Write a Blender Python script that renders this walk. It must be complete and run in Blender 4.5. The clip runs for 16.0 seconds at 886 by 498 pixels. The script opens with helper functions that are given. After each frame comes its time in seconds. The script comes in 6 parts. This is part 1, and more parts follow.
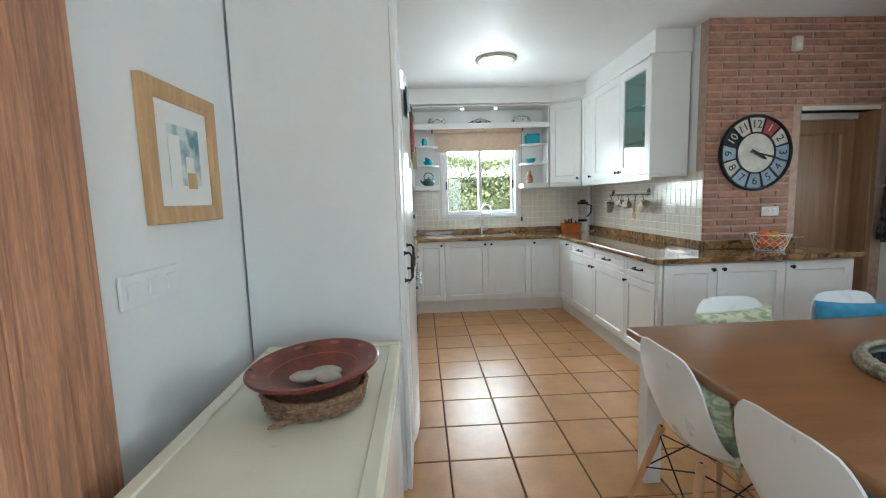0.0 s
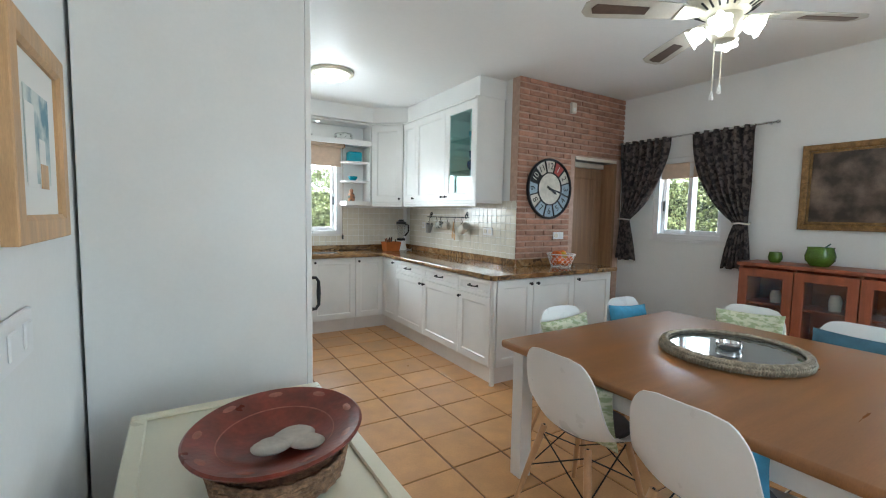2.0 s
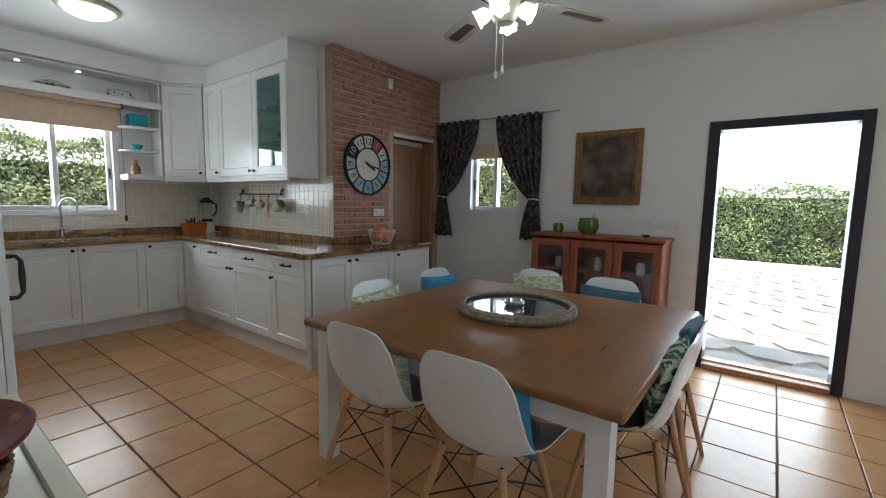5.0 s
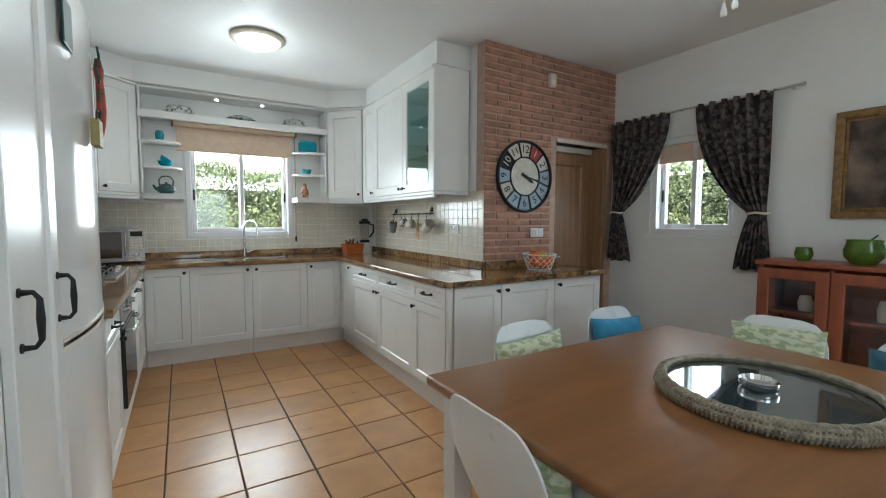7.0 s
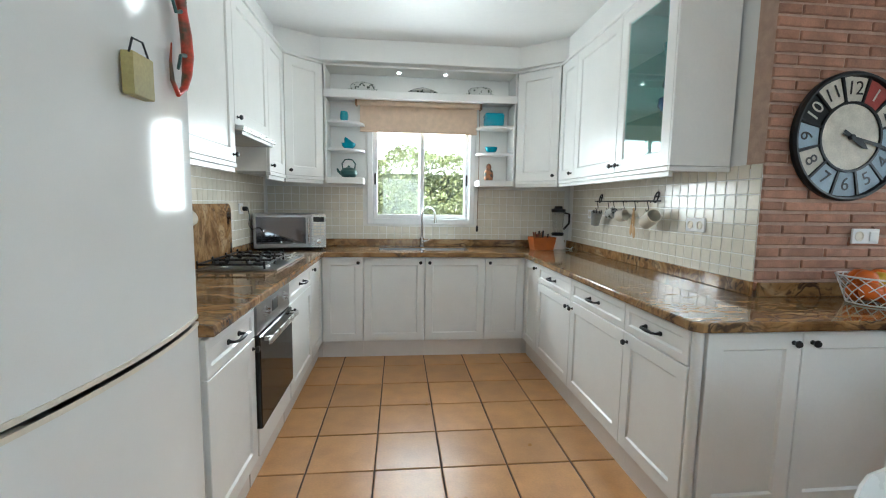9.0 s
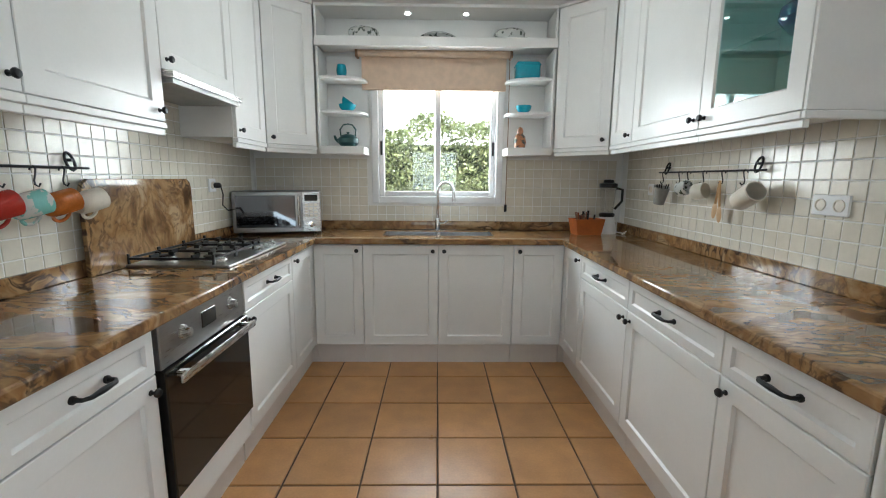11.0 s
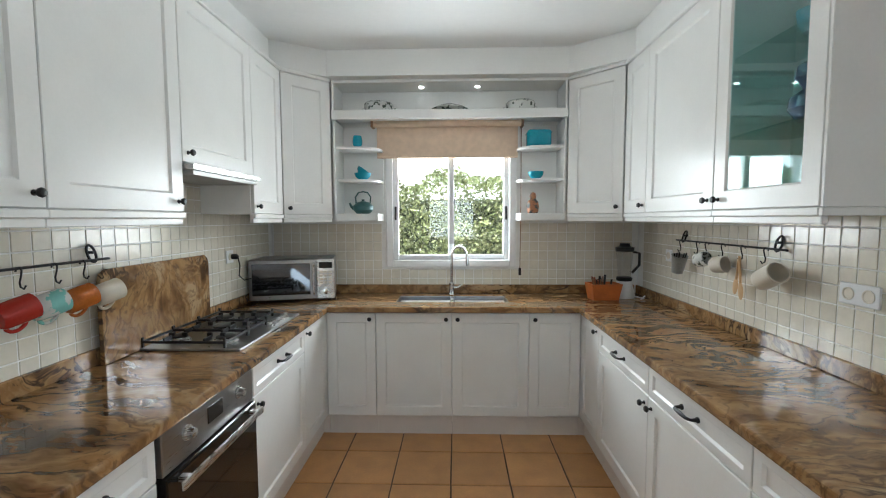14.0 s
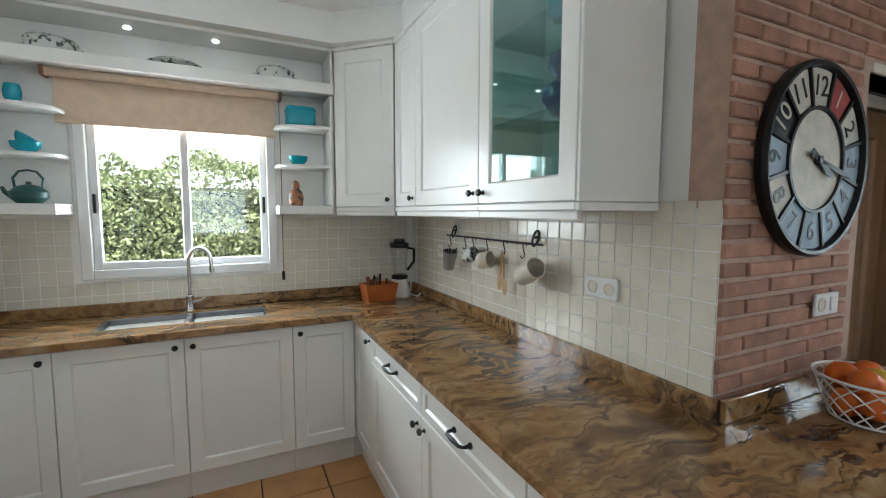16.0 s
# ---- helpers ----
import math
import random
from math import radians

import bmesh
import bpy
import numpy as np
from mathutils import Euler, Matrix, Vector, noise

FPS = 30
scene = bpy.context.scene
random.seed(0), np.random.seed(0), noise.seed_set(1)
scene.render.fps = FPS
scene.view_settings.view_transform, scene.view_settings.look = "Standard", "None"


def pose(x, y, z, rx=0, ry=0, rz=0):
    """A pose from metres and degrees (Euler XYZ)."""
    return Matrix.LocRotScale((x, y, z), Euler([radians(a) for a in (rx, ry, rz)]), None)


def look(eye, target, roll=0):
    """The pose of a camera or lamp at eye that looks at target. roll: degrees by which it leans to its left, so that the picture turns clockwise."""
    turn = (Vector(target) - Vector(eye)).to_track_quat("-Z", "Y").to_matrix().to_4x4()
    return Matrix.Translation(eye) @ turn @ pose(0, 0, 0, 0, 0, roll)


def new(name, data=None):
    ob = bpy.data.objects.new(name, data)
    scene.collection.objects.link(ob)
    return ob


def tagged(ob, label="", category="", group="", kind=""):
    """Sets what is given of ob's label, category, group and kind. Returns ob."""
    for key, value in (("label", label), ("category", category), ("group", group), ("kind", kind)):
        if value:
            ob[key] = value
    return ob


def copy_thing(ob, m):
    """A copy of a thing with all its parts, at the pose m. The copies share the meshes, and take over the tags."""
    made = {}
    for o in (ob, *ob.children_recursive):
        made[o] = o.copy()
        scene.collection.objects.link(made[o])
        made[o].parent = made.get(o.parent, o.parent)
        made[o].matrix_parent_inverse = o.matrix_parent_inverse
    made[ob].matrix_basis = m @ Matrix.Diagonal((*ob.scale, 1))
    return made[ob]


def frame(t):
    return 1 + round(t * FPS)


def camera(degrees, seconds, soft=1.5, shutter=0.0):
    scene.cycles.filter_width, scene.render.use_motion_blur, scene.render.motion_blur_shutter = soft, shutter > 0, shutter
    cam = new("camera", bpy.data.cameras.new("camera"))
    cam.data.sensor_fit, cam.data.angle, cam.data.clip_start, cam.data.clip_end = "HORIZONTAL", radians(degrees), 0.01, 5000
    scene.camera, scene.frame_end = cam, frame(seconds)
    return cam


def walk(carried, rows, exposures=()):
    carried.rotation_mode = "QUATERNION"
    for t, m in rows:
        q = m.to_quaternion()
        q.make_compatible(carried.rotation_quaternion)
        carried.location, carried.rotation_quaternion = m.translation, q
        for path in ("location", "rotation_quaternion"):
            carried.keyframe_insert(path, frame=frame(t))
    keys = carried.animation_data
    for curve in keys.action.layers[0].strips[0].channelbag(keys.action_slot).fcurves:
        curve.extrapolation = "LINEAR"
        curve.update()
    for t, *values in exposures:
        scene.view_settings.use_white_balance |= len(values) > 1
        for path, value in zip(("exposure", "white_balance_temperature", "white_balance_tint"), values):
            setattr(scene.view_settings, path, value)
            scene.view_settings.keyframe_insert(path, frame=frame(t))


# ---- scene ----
cam = camera(91.6, 16.0, 1.1)
METRES, EYE, TILT, LEAN, TURN = 3.95, 1.42, 0.0, 0.0, -2.2
PATH = [
    (0, (2.334, 1.309, 1.414), (2.427, 3.294, 1.185), -1.7),
    (0.5, (2.126, 1.455, 1.416), (2.517, 3.406, 1.216), -0.1),
    (1, (1.976, 1.55, 1.434), (2.645, 3.429, 1.291), 1.5),
    (1.5, (1.845, 1.56, 1.43), (2.736, 3.342, 1.257), 1.1),
    (2, (1.831, 1.547, 1.432), (2.878, 3.244, 1.274), 1.0),
    (2.5, (1.877, 1.537, 1.406), (3.096, 3.116, 1.264), 1.0),
    (3, (1.912, 1.503, 1.418), (3.279, 2.957, 1.282), 0.7),
    (3.5, (1.943, 1.466, 1.409), (3.453, 2.771, 1.275), 0.9),
    (3.7, (1.955, 1.464, 1.406), (3.515, 2.709, 1.276), 1.2),
    (5.8, (2.239, 1.524, 1.285), (3.792, 2.756, 1.018), 0.7),
    (6, (2.31, 1.553, 1.267), (3.776, 2.895, 1.051), 1.0),
    (6.5, (2.419, 1.735, 1.316), (3.683, 3.278, 1.168), 1.2),
    (7, (2.551, 1.945, 1.343), (3.587, 3.651, 1.209), 0.2),
    (7.5, (2.751, 2.123, 1.359), (3.414, 4.004, 1.209), 0.3),
    (8, (2.85, 2.315, 1.366), (3.223, 4.273, 1.203), 1.4),
    (8.5, (2.864, 2.591, 1.362), (3.21, 4.552, 1.175), 0.4),
    (9, (2.902, 2.829, 1.369), (3.108, 4.807, 1.157), 0.9),
    (9.2, (2.93, 2.921, 1.374), (3.085, 4.905, 1.171), 0.9),
    (11.3, (3.128, 3.575, 1.353), (3.155, 5.547, 1.024), 0.5),
    (11.5, (3.122, 3.577, 1.367), (3.146, 5.556, 1.073), 0.5),
    (12, (3.137, 3.579, 1.397), (3.139, 5.565, 1.156), 0.0),
    (12.5, (3.139, 3.582, 1.429), (3.112, 5.574, 1.252), 0.2),
    (13, (3.132, 3.58, 1.476), (3.116, 5.576, 1.34), -0.0),
    (13.5, (3.144, 3.58, 1.518), (3.108, 5.573, 1.353), -0.1),
    (14, (3.161, 3.589, 1.547), (3.103, 5.583, 1.407), -0.2),
    (14.5, (3.161, 3.639, 1.55), (3.121, 5.63, 1.369), 0.0),
    (15, (3.128, 3.787, 1.554), (3.248, 5.779, 1.418), -0.3),
    (15.5, (3.153, 3.923, 1.546), (3.619, 5.858, 1.349), -0.0),
    (16, (3.393, 3.996, 1.547), (4.26, 5.79, 1.377), 0.1),
]
STOPS = 1.8
EXPOSURES = [(t, STOPS + s, warm, tint) for t, s, warm, tint in (
    (0.0, 0.05, 5500, 0), (0.5, 0.0, 5500, 0), (1.5, 0.25, 5500, 0), (2.2, 0.02, 5550, 2), (3.2, -0.8, 5650, 3), (3.7, -0.9, 5650, 3), (5.8, -0.8, 5600, 1),
    (6.5, -0.8, 5600, 1), (7.0, -0.22, 5550, 0), (8.0, 0.05, 5550, 0), (9.2, 0.1, 5550, 0), (11.3, -0.15, 5700, 3), (14.0, -0.2, 5700, 3), (16.0, -0.25, 5650, 2))]
walk(cam, [(t, look(eye, target, roll)) for t, eye, target, roll in PATH], EXPOSURES)

# ---- world, sun, lights ----
world = bpy.data.worlds.new("world")
scene.world = world
world.use_nodes = True
wn = world.node_tree.nodes
sky = wn.new("ShaderNodeTexSky")
sky.sky_type, sky.sun_disc = "NISHITA", False
sky.sun_elevation, sky.sun_rotation = radians(57), radians(212)
sky.dust_density, sky.ozone_density, sky.air_density = 3, 0.4, 1.0
world.node_tree.links.new(sky.outputs[0], wn["Background"].inputs[0])
wn["Background"].inputs[1].default_value = 0.15
sun = new("sun", bpy.data.lights.new("sun", "SUN"))
sun.data.energy, sun.data.angle, sun.data.color = 5.0, radians(0.5), (1, 0.95, 0.88)
sun.matrix_world = look((-5.3 * 1.2, -8.5 * 1.2, 18.5), (0, 0, 0))


def area(name, eye, target, w, h, power, color=(1, 1, 1)):
    li = bpy.data.lights.new(name, "AREA")
    li.shape, li.size, li.size_y, li.energy, li.color = "RECTANGLE", w, h, power, color
    ob = new(name, li)
    ob.matrix_world = look(eye, target)
    return ob


def bulb(name, at, power, radius=0.04, color=(1, 0.96, 0.9)):
    li = bpy.data.lights.new(name, "POINT")
    li.energy, li.shadow_soft_size, li.color = power, radius, color
    ob = new(name, li)
    ob.location = at
    return ob


area("daylight_kitchen_window", (3.145, 7.26, 1.66), (3.145, 0, 1.5), 0.8, 0.75, 10, (1, 0.98, 0.93))
area("daylight_dining_window", (6.40, 3.97, 1.6), (0, 3.97, 1.4), 0.7, 0.75, 3, (0.92, 0.98, 1))
area("daylight_glass_door", (6.45, 1.1, 1.05), (0, 1.3, 0.9), 1.6, 1.95, 20, (0.86, 0.95, 1))
# added fill lamp from behind the walk, at an invented opening
area("added_rear_fill", (3.05, -1.35, 1.55), (3.05, 5, 1.3), 1.2, 1.0, 5.2, (0.84, 0.95, 1))
bulb("ceiling_light_bulb", (3.11, 5.66, 2.56), 1.7, 0.12)
for a in (20, 110, 200, 290):
    bulb("fan_bulb", (4.18 + 0.15 * math.cos(radians(a)), 2.72 + 0.15 * math.sin(radians(a)), 2.34), 0.5, 0.04)


# ---- materials ----
def material(name, color, rough=0.5, metal=0.0, spread=0.08, scale=8.0, grain=120.0, bump=0.05, stretch=(1, 1, 1), random_tone=0.0,
             second=None, cut=(0.35, 0.7), detail=6.0, coat=0.0, rough_spread=0.08, island=False, distortion=0.0):
    """Two scales of colour variation, a fine relief and uneven gloss over one base colour."""
    m = bpy.data.materials.new(name)
    m.use_nodes = True
    nt = m.node_tree
    n, l = nt.nodes, nt.links
    b = n["Principled BSDF"]
    geo = n.new("ShaderNodeNewGeometry")
    mapping = n.new("ShaderNodeMapping")
    mapping.inputs["Scale"].default_value = stretch
    l.new(geo.outputs["Position"], mapping.inputs[0])
    big, fine = n.new("ShaderNodeTexNoise"), n.new("ShaderNodeTexNoise")
    for t, s, d in ((big, scale, detail), (fine, grain, 3)):
        l.new(mapping.outputs[0], t.inputs["Vector"])
        t.inputs["Scale"].default_value, t.inputs["Detail"].default_value = s, d
    big.inputs["Distortion"].default_value = distortion
    ramp = n.new("ShaderNodeValToRGB")
    c = Vector(color)
    lo, hi = c * (1 - spread), c * (1 + spread)
    if second:
        lo = Vector(second)
    ramp.color_ramp.elements[0].position, ramp.color_ramp.elements[1].position = cut
    ramp.color_ramp.elements[0].color, ramp.color_ramp.elements[1].color = (*lo, 1), (*hi, 1)
    l.new(big.outputs["Fac"], ramp.inputs[0])
    mix = n.new("ShaderNodeMix")
    mix.data_type, mix.blend_type = "RGBA", "MULTIPLY"
    mix.inputs[0].default_value = min(1.0, spread * 3)
    tone = n.new("ShaderNodeMapRange")
    tone.inputs["From Min"].default_value, tone.inputs["From Max"].default_value = 0.3, 0.7
    tone.inputs["To Min"].default_value, tone.inputs["To Max"].default_value = 0.75, 1.1
    l.new(fine.outputs["Fac"], tone.inputs["Value"])
    l.new(ramp.outputs[0], mix.inputs["A"])
    l.new(tone.outputs[0], mix.inputs["B"])
    out = mix.outputs["Result"]
    if random_tone:
        hsv = n.new("ShaderNodeHueSaturation")
        rnd = n.new("ShaderNodeMapRange")
        rnd.inputs["To Min"].default_value, rnd.inputs["To Max"].default_value = 1 - random_tone, 1 + random_tone
        if island:
            l.new(geo.outputs["Random Per Island"], rnd.inputs["Value"])
        else:
            info = n.new("ShaderNodeObjectInfo")
            l.new(info.outputs["Random"], rnd.inputs["Value"])
        l.new(rnd.outputs[0], hsv.inputs["Value"])
        l.new(out, hsv.inputs["Color"])
        out = hsv.outputs[0]
    l.new(out, b.inputs["Base Color"])
    gloss = n.new("ShaderNodeMapRange")
    gloss.inputs["To Min"].default_value, gloss.inputs["To Max"].default_value = max(0.02, rough - rough_spread), min(1, rough + rough_spread)
    l.new(big.outputs["Fac"], gloss.inputs["Value"])
    l.new(gloss.outputs[0], b.inputs["Roughness"])
    b.inputs["Metallic"].default_value, b.inputs["Coat Weight"].default_value = metal, coat
    b.inputs["Coat Roughness"].default_value = 0.06
    if bump:
        bp = n.new("ShaderNodeBump")
        bp.inputs["Strength"].default_value, bp.inputs["Distance"].default_value = bump, 0.004
        l.new(fine.outputs["Fac"], bp.inputs["Height"])
        l.new(bp.outputs[0], b.inputs["Normal"])
    return m


def glow(name, color, strength):
    m = bpy.data.materials.new(name)
    m.use_nodes = True
    b = m.node_tree.nodes["Principled BSDF"]
    b.inputs["Base Color"].default_value = (0.9, 0.9, 0.88, 1)
    b.inputs["Emission Color"].default_value, b.inputs["Emission Strength"].default_value = (*color, 1), strength
    return m


def glass(name, color=(1, 1, 1), rough=0.0, clear=0.85, gloss=0.045):
    """A thin pane: mostly clear, with a real mirror gloss."""
    m = bpy.data.materials.new(name)
    m.use_nodes = True
    nt = m.node_tree
    n, l = nt.nodes, nt.links
    n.remove(n["Principled BSDF"])
    tr, gl, mx, fr = n.new("ShaderNodeBsdfTransparent"), n.new("ShaderNodeBsdfGlossy"), n.new("ShaderNodeMixShader"), n.new("ShaderNodeLayerWeight")
    power, scale_ = n.new("ShaderNodeMath"), n.new("ShaderNodeMath")
    power.operation, scale_.operation = "POWER", "MULTIPLY_ADD"
    power.inputs[1].default_value, scale_.inputs[1].default_value, scale_.inputs[2].default_value = 4.0, 0.7, gloss
    tr.inputs[0].default_value = (*[c * clear + (1 - clear) * 0.9 for c in color], 1)
    gl.inputs["Roughness"].default_value = rough
    fr.inputs[0].default_value = 0.5
    l.new(fr.outputs["Facing"], power.inputs[0]), l.new(power.outputs[0], scale_.inputs[0]), l.new(scale_.outputs[0], mx.inputs[0]), l.new(tr.outputs[0], mx.inputs[1]), l.new(gl.outputs[0], mx.inputs[2])
    l.new(mx.outputs[0], n["Material Output"].inputs[0])
    return m


PLASTER = material("white_plaster", (0.80, 0.80, 0.785), 0.75, spread=0.02, scale=2.5, grain=60, bump=0.12)
CEILING = material("ceiling_paint", (0.80, 0.80, 0.79), 0.55, spread=0.02, scale=1.5, grain=25, bump=0.10)
LACQUER = material("white_lacquer", (0.80, 0.795, 0.775), 0.32, spread=0.02, scale=5, grain=90, bump=0.03)
TRIM = material("white_trim", (0.82, 0.82, 0.81), 0.4, spread=0.02, bump=0.03)
PLINTH = material("plinth_paint", (0.74, 0.70, 0.66), 0.5, spread=0.03, bump=0.03)
FREEZER = material("cream_enamel", (0.78, 0.74, 0.58), 0.3, spread=0.03, scale=6, bump=0.02)
FRIDGE = material("white_enamel", (0.80, 0.80, 0.79), 0.12, spread=0.015, scale=4, grain=300, bump=0.02)
TERRACOTTA = material("terracotta", (0.56, 0.295, 0.115), 0.33, spread=0.10, scale=7, grain=90, bump=0.10, random_tone=0.10, rough_spread=0.12)
GROUT = material("floor_grout", (0.12, 0.075, 0.05), 0.9, spread=0.2, bump=0.3)
BRICK = material("pink_brick", (0.41, 0.215, 0.145), 0.85, spread=0.22, scale=14, grain=160, bump=0.5, random_tone=0.16)
MORTAR = material("brick_mortar", (0.52, 0.365, 0.285), 0.95, spread=0.12, scale=20, grain=220, bump=0.6)
WALLTILE = material("cream_wall_tile", (0.75, 0.70, 0.595), 0.16, spread=0.04, scale=12, grain=50, bump=0.10, random_tone=0.025)
TILEGROUT = material("tile_grout", (0.86, 0.85, 0.82), 0.9, spread=0.05)
TABLEWOOD = material("oiled_tabletop", (0.27, 0.118, 0.04), 0.30, spread=0.14, scale=5, grain=90, bump=0.06, stretch=(0.35, 3.5, 1), rough_spread=0.06)
CHERRY = material("cherry_wood", (0.28, 0.075, 0.03), 0.4, spread=0.22, scale=6, grain=100, bump=0.08, stretch=(3, 3, 0.35))
PINE = material("pine_casing", (0.50, 0.25, 0.14), 0.5, spread=0.3, scale=9, grain=110, bump=0.15, stretch=(5, 5, 0.3), distortion=1.2)
PALEWOOD = material("pale_oak", (0.58, 0.36, 0.17), 0.45, spread=0.14, scale=10, grain=150, bump=0.1, stretch=(4, 4, 0.5))
DOORWOOD = material("brown_door_wood", (0.30, 0.17, 0.09), 0.5, spread=0.18, scale=6, grain=90, bump=0.1, stretch=(5, 5, 0.3))
BEECH = material("beech_dowel", (0.52, 0.29, 0.14), 0.4, spread=0.12, scale=12, bump=0.05, stretch=(3, 3, 0.5))
SHELL = material("white_plastic", (0.80, 0.80, 0.79), 0.3, spread=0.015, bump=0.02)
IRON = material("black_iron", (0.015, 0.015, 0.016), 0.4, metal=0.4, spread=0.2, bump=0.1)
BLACKFRAME = material("dark_door_frame", (0.018, 0.018, 0.025), 0.35, spread=0.15, bump=0.03)
SINKSTEEL = material("dull_sink_steel", (0.24, 0.25, 0.27), 0.35, metal=1, spread=0.08, scale=20, grain=200, bump=0.03)
STEEL = material("brushed_steel", (0.58, 0.58, 0.57), 0.28, metal=1, spread=0.05, scale=20, grain=200, bump=0.03, stretch=(1, 1, 12))
DARKSTEEL = material("dark_brushed_steel", (0.34, 0.335, 0.33), 0.3, metal=1, spread=0.06, scale=20, grain=200, bump=0.03, stretch=(1, 1, 12))
CHROME = material("chrome", (0.75, 0.75, 0.76), 0.08, metal=1, spread=0.02, bump=0)
BLACKGLASS = material("black_oven_glass", (0.012, 0.011, 0.010), 0.06, spread=0.1, bump=0, rough_spread=0.02)
ALU = material("white_aluminium", (0.80, 0.80, 0.80), 0.35, spread=0.015, bump=0.01)
BLIND = material("cream_blind_fabric", (0.74, 0.57, 0.43), 0.9, spread=0.06, scale=20, grain=400, bump=0.2)
CURTAIN = material("grey_brown_curtain", (0.075, 0.06, 0.055), 0.85, spread=0.6, scale=26, grain=300, bump=0.25, second=(0.022, 0.018, 0.02), cut=(0.45, 0.55))
PADGREY = material("grey_felt", (0.18, 0.18, 0.20), 0.95, spread=0.12, grain=300, bump=0.3)
BLUEFAB = material("blue_cotton", (0.07, 0.28, 0.46), 0.9, spread=0.14, scale=18, grain=300, bump=0.25)
TEALFAB = material("slate_blue_cotton", (0.06, 0.14, 0.20), 0.9, spread=0.14, scale=18, grain=300, bump=0.25)
LEAFFAB = material("palm_print_cotton", (0.62, 0.64, 0.48), 0.9, spread=0.1, scale=22, grain=300, bump=0.2, second=(0.40, 0.47, 0.27), cut=(0.44, 0.54), stretch=(1, 1, 2.2))
DARKLEAF = material("dark_palm_print_cotton", (0.42, 0.50, 0.36), 0.9, spread=0.1, scale=16, grain=300, bump=0.2, second=(0.03, 0.07, 0.05), cut=(0.48, 0.53), stretch=(1, 1, 2.2))
WICKER = material("grey_wicker", (0.36, 0.31, 0.23), 0.8, spread=0.25, scale=40, grain=200, bump=0.5, random_tone=0.2, island=True)
STRAW = material("brown_seagrass", (0.25, 0.145, 0.08), 0.85, spread=0.35, scale=60, grain=200, bump=0.5, random_tone=0.25, island=True)
REDCLAY = material("red_lacquered_clay", (0.21, 0.038, 0.022), 0.3, spread=0.25, scale=14, grain=80, bump=0.15, second=(0.13, 0.025, 0.015))
STONE = material("pale_pebble", (0.50, 0.46, 0.40), 0.7, spread=0.1, scale=25, bump=0.1)
GOLD = material("gilt_frame", (0.25, 0.14, 0.045), 0.45, metal=0.3, spread=0.3, scale=30, bump=0.3)
TURQ = material("turquoise_glaze", (0.02, 0.30, 0.40), 0.15, spread=0.12, scale=15, bump=0.03)
DARKTEAL = material("dark_teal_iron", (0.015, 0.07, 0.065), 0.4, spread=0.2, bump=0.15)
COBALT = material("cobalt_glaze", (0.02, 0.035, 0.14), 0.12, spread=0.2, bump=0.02)
GREENGLAZE = material("green_glaze", (0.09, 0.17, 0.02), 0.2, spread=0.3, scale=12, bump=0.1)
ORANGE = material("orange_peel", (0.75, 0.16, 0.015), 0.4, spread=0.12, scale=20, grain=200, bump=0.35)
ORANGEBOX = material("orange_wood_box", (0.50, 0.13, 0.025), 0.55, spread=0.15, scale=12, bump=0.15)
CERAMIC = material("cream_ceramic", (0.72, 0.66, 0.56), 0.3, spread=0.06, bump=0.04)
FLORAL = material("floral_porcelain", (0.62, 0.63, 0.60), 0.25, spread=0.06, scale=32, second=(0.10, 0.12, 0.10), cut=(0.40, 0.46), bump=0.02)
CORK = material("grey_shadowed_zinc", (0.38, 0.38, 0.36), 0.45, metal=0.6, spread=0.15, bump=0.1)
TWINE = material("pale_rope", (0.70, 0.66, 0.58), 0.9, spread=0.15, bump=0.3)
PAPERMAT = material("picture_mount", (0.82, 0.81, 0.77), 0.9, spread=0.01, bump=0.02)
PRINT = material("pale_watercolour", (0.62, 0.66, 0.62), 0.8, spread=0.1, scale=14, second=(0.17, 0.30, 0.36), cut=(0.38, 0.58), bump=0)
OILPAINT = material("dark_oil_painting", (0.20, 0.14, 0.10), 0.35, spread=0.2, scale=5, second=(0.035, 0.02, 0.012), cut=(0.42, 0.72), bump=0.2)
CLOCKFACE = material("worn_clock_face", (0.62, 0.58, 0.50), 0.6, spread=0.15, scale=14, random_tone=0.1, bump=0.03)
CLOCKRED = material("worn_red_face", (0.35, 0.05, 0.04), 0.6, spread=0.2, scale=14, bump=0.03)
CLOCKBLUE = material("worn_blue_face", (0.33, 0.42, 0.50), 0.6, spread=0.15, scale=14, random_tone=0.15, bump=0.03)
PANE = glass("window_glass")
TINTED = glass("pale_green_glass", (0.72, 0.92, 0.90))
MIRRORGLASS = material("dark_mirror_glass", (0.16, 0.16, 0.17), 0.05, metal=1, spread=0.03, bump=0, rough_spread=0.02)
TABLEGLASS = material("dark_table_glass", (0.05, 0.065, 0.07), 0.03, spread=0.05, bump=0, coat=1.0, rough_spread=0.01)
LEMON = material("lemon_peel", (0.65, 0.42, 0.03), 0.4, spread=0.1, grain=200, bump=0.3)
MUGRED = material("red_glaze", (0.42, 0.03, 0.02), 0.2, spread=0.1, bump=0.02)
MUGORANGE = material("orange_glaze", (0.50, 0.14, 0.02), 0.25, spread=0.12, scale=30, bump=0.02)
MUGTURQ = material("turquoise_white_glaze", (0.25, 0.55, 0.50), 0.2, spread=0.05, scale=22, second=(0.70, 0.70, 0.66), cut=(0.48, 0.5), bump=0.02)
MUGYELLOW = material("faded_yellow_paint", (0.42, 0.36, 0.14), 0.5, spread=0.15, bump=0.05)
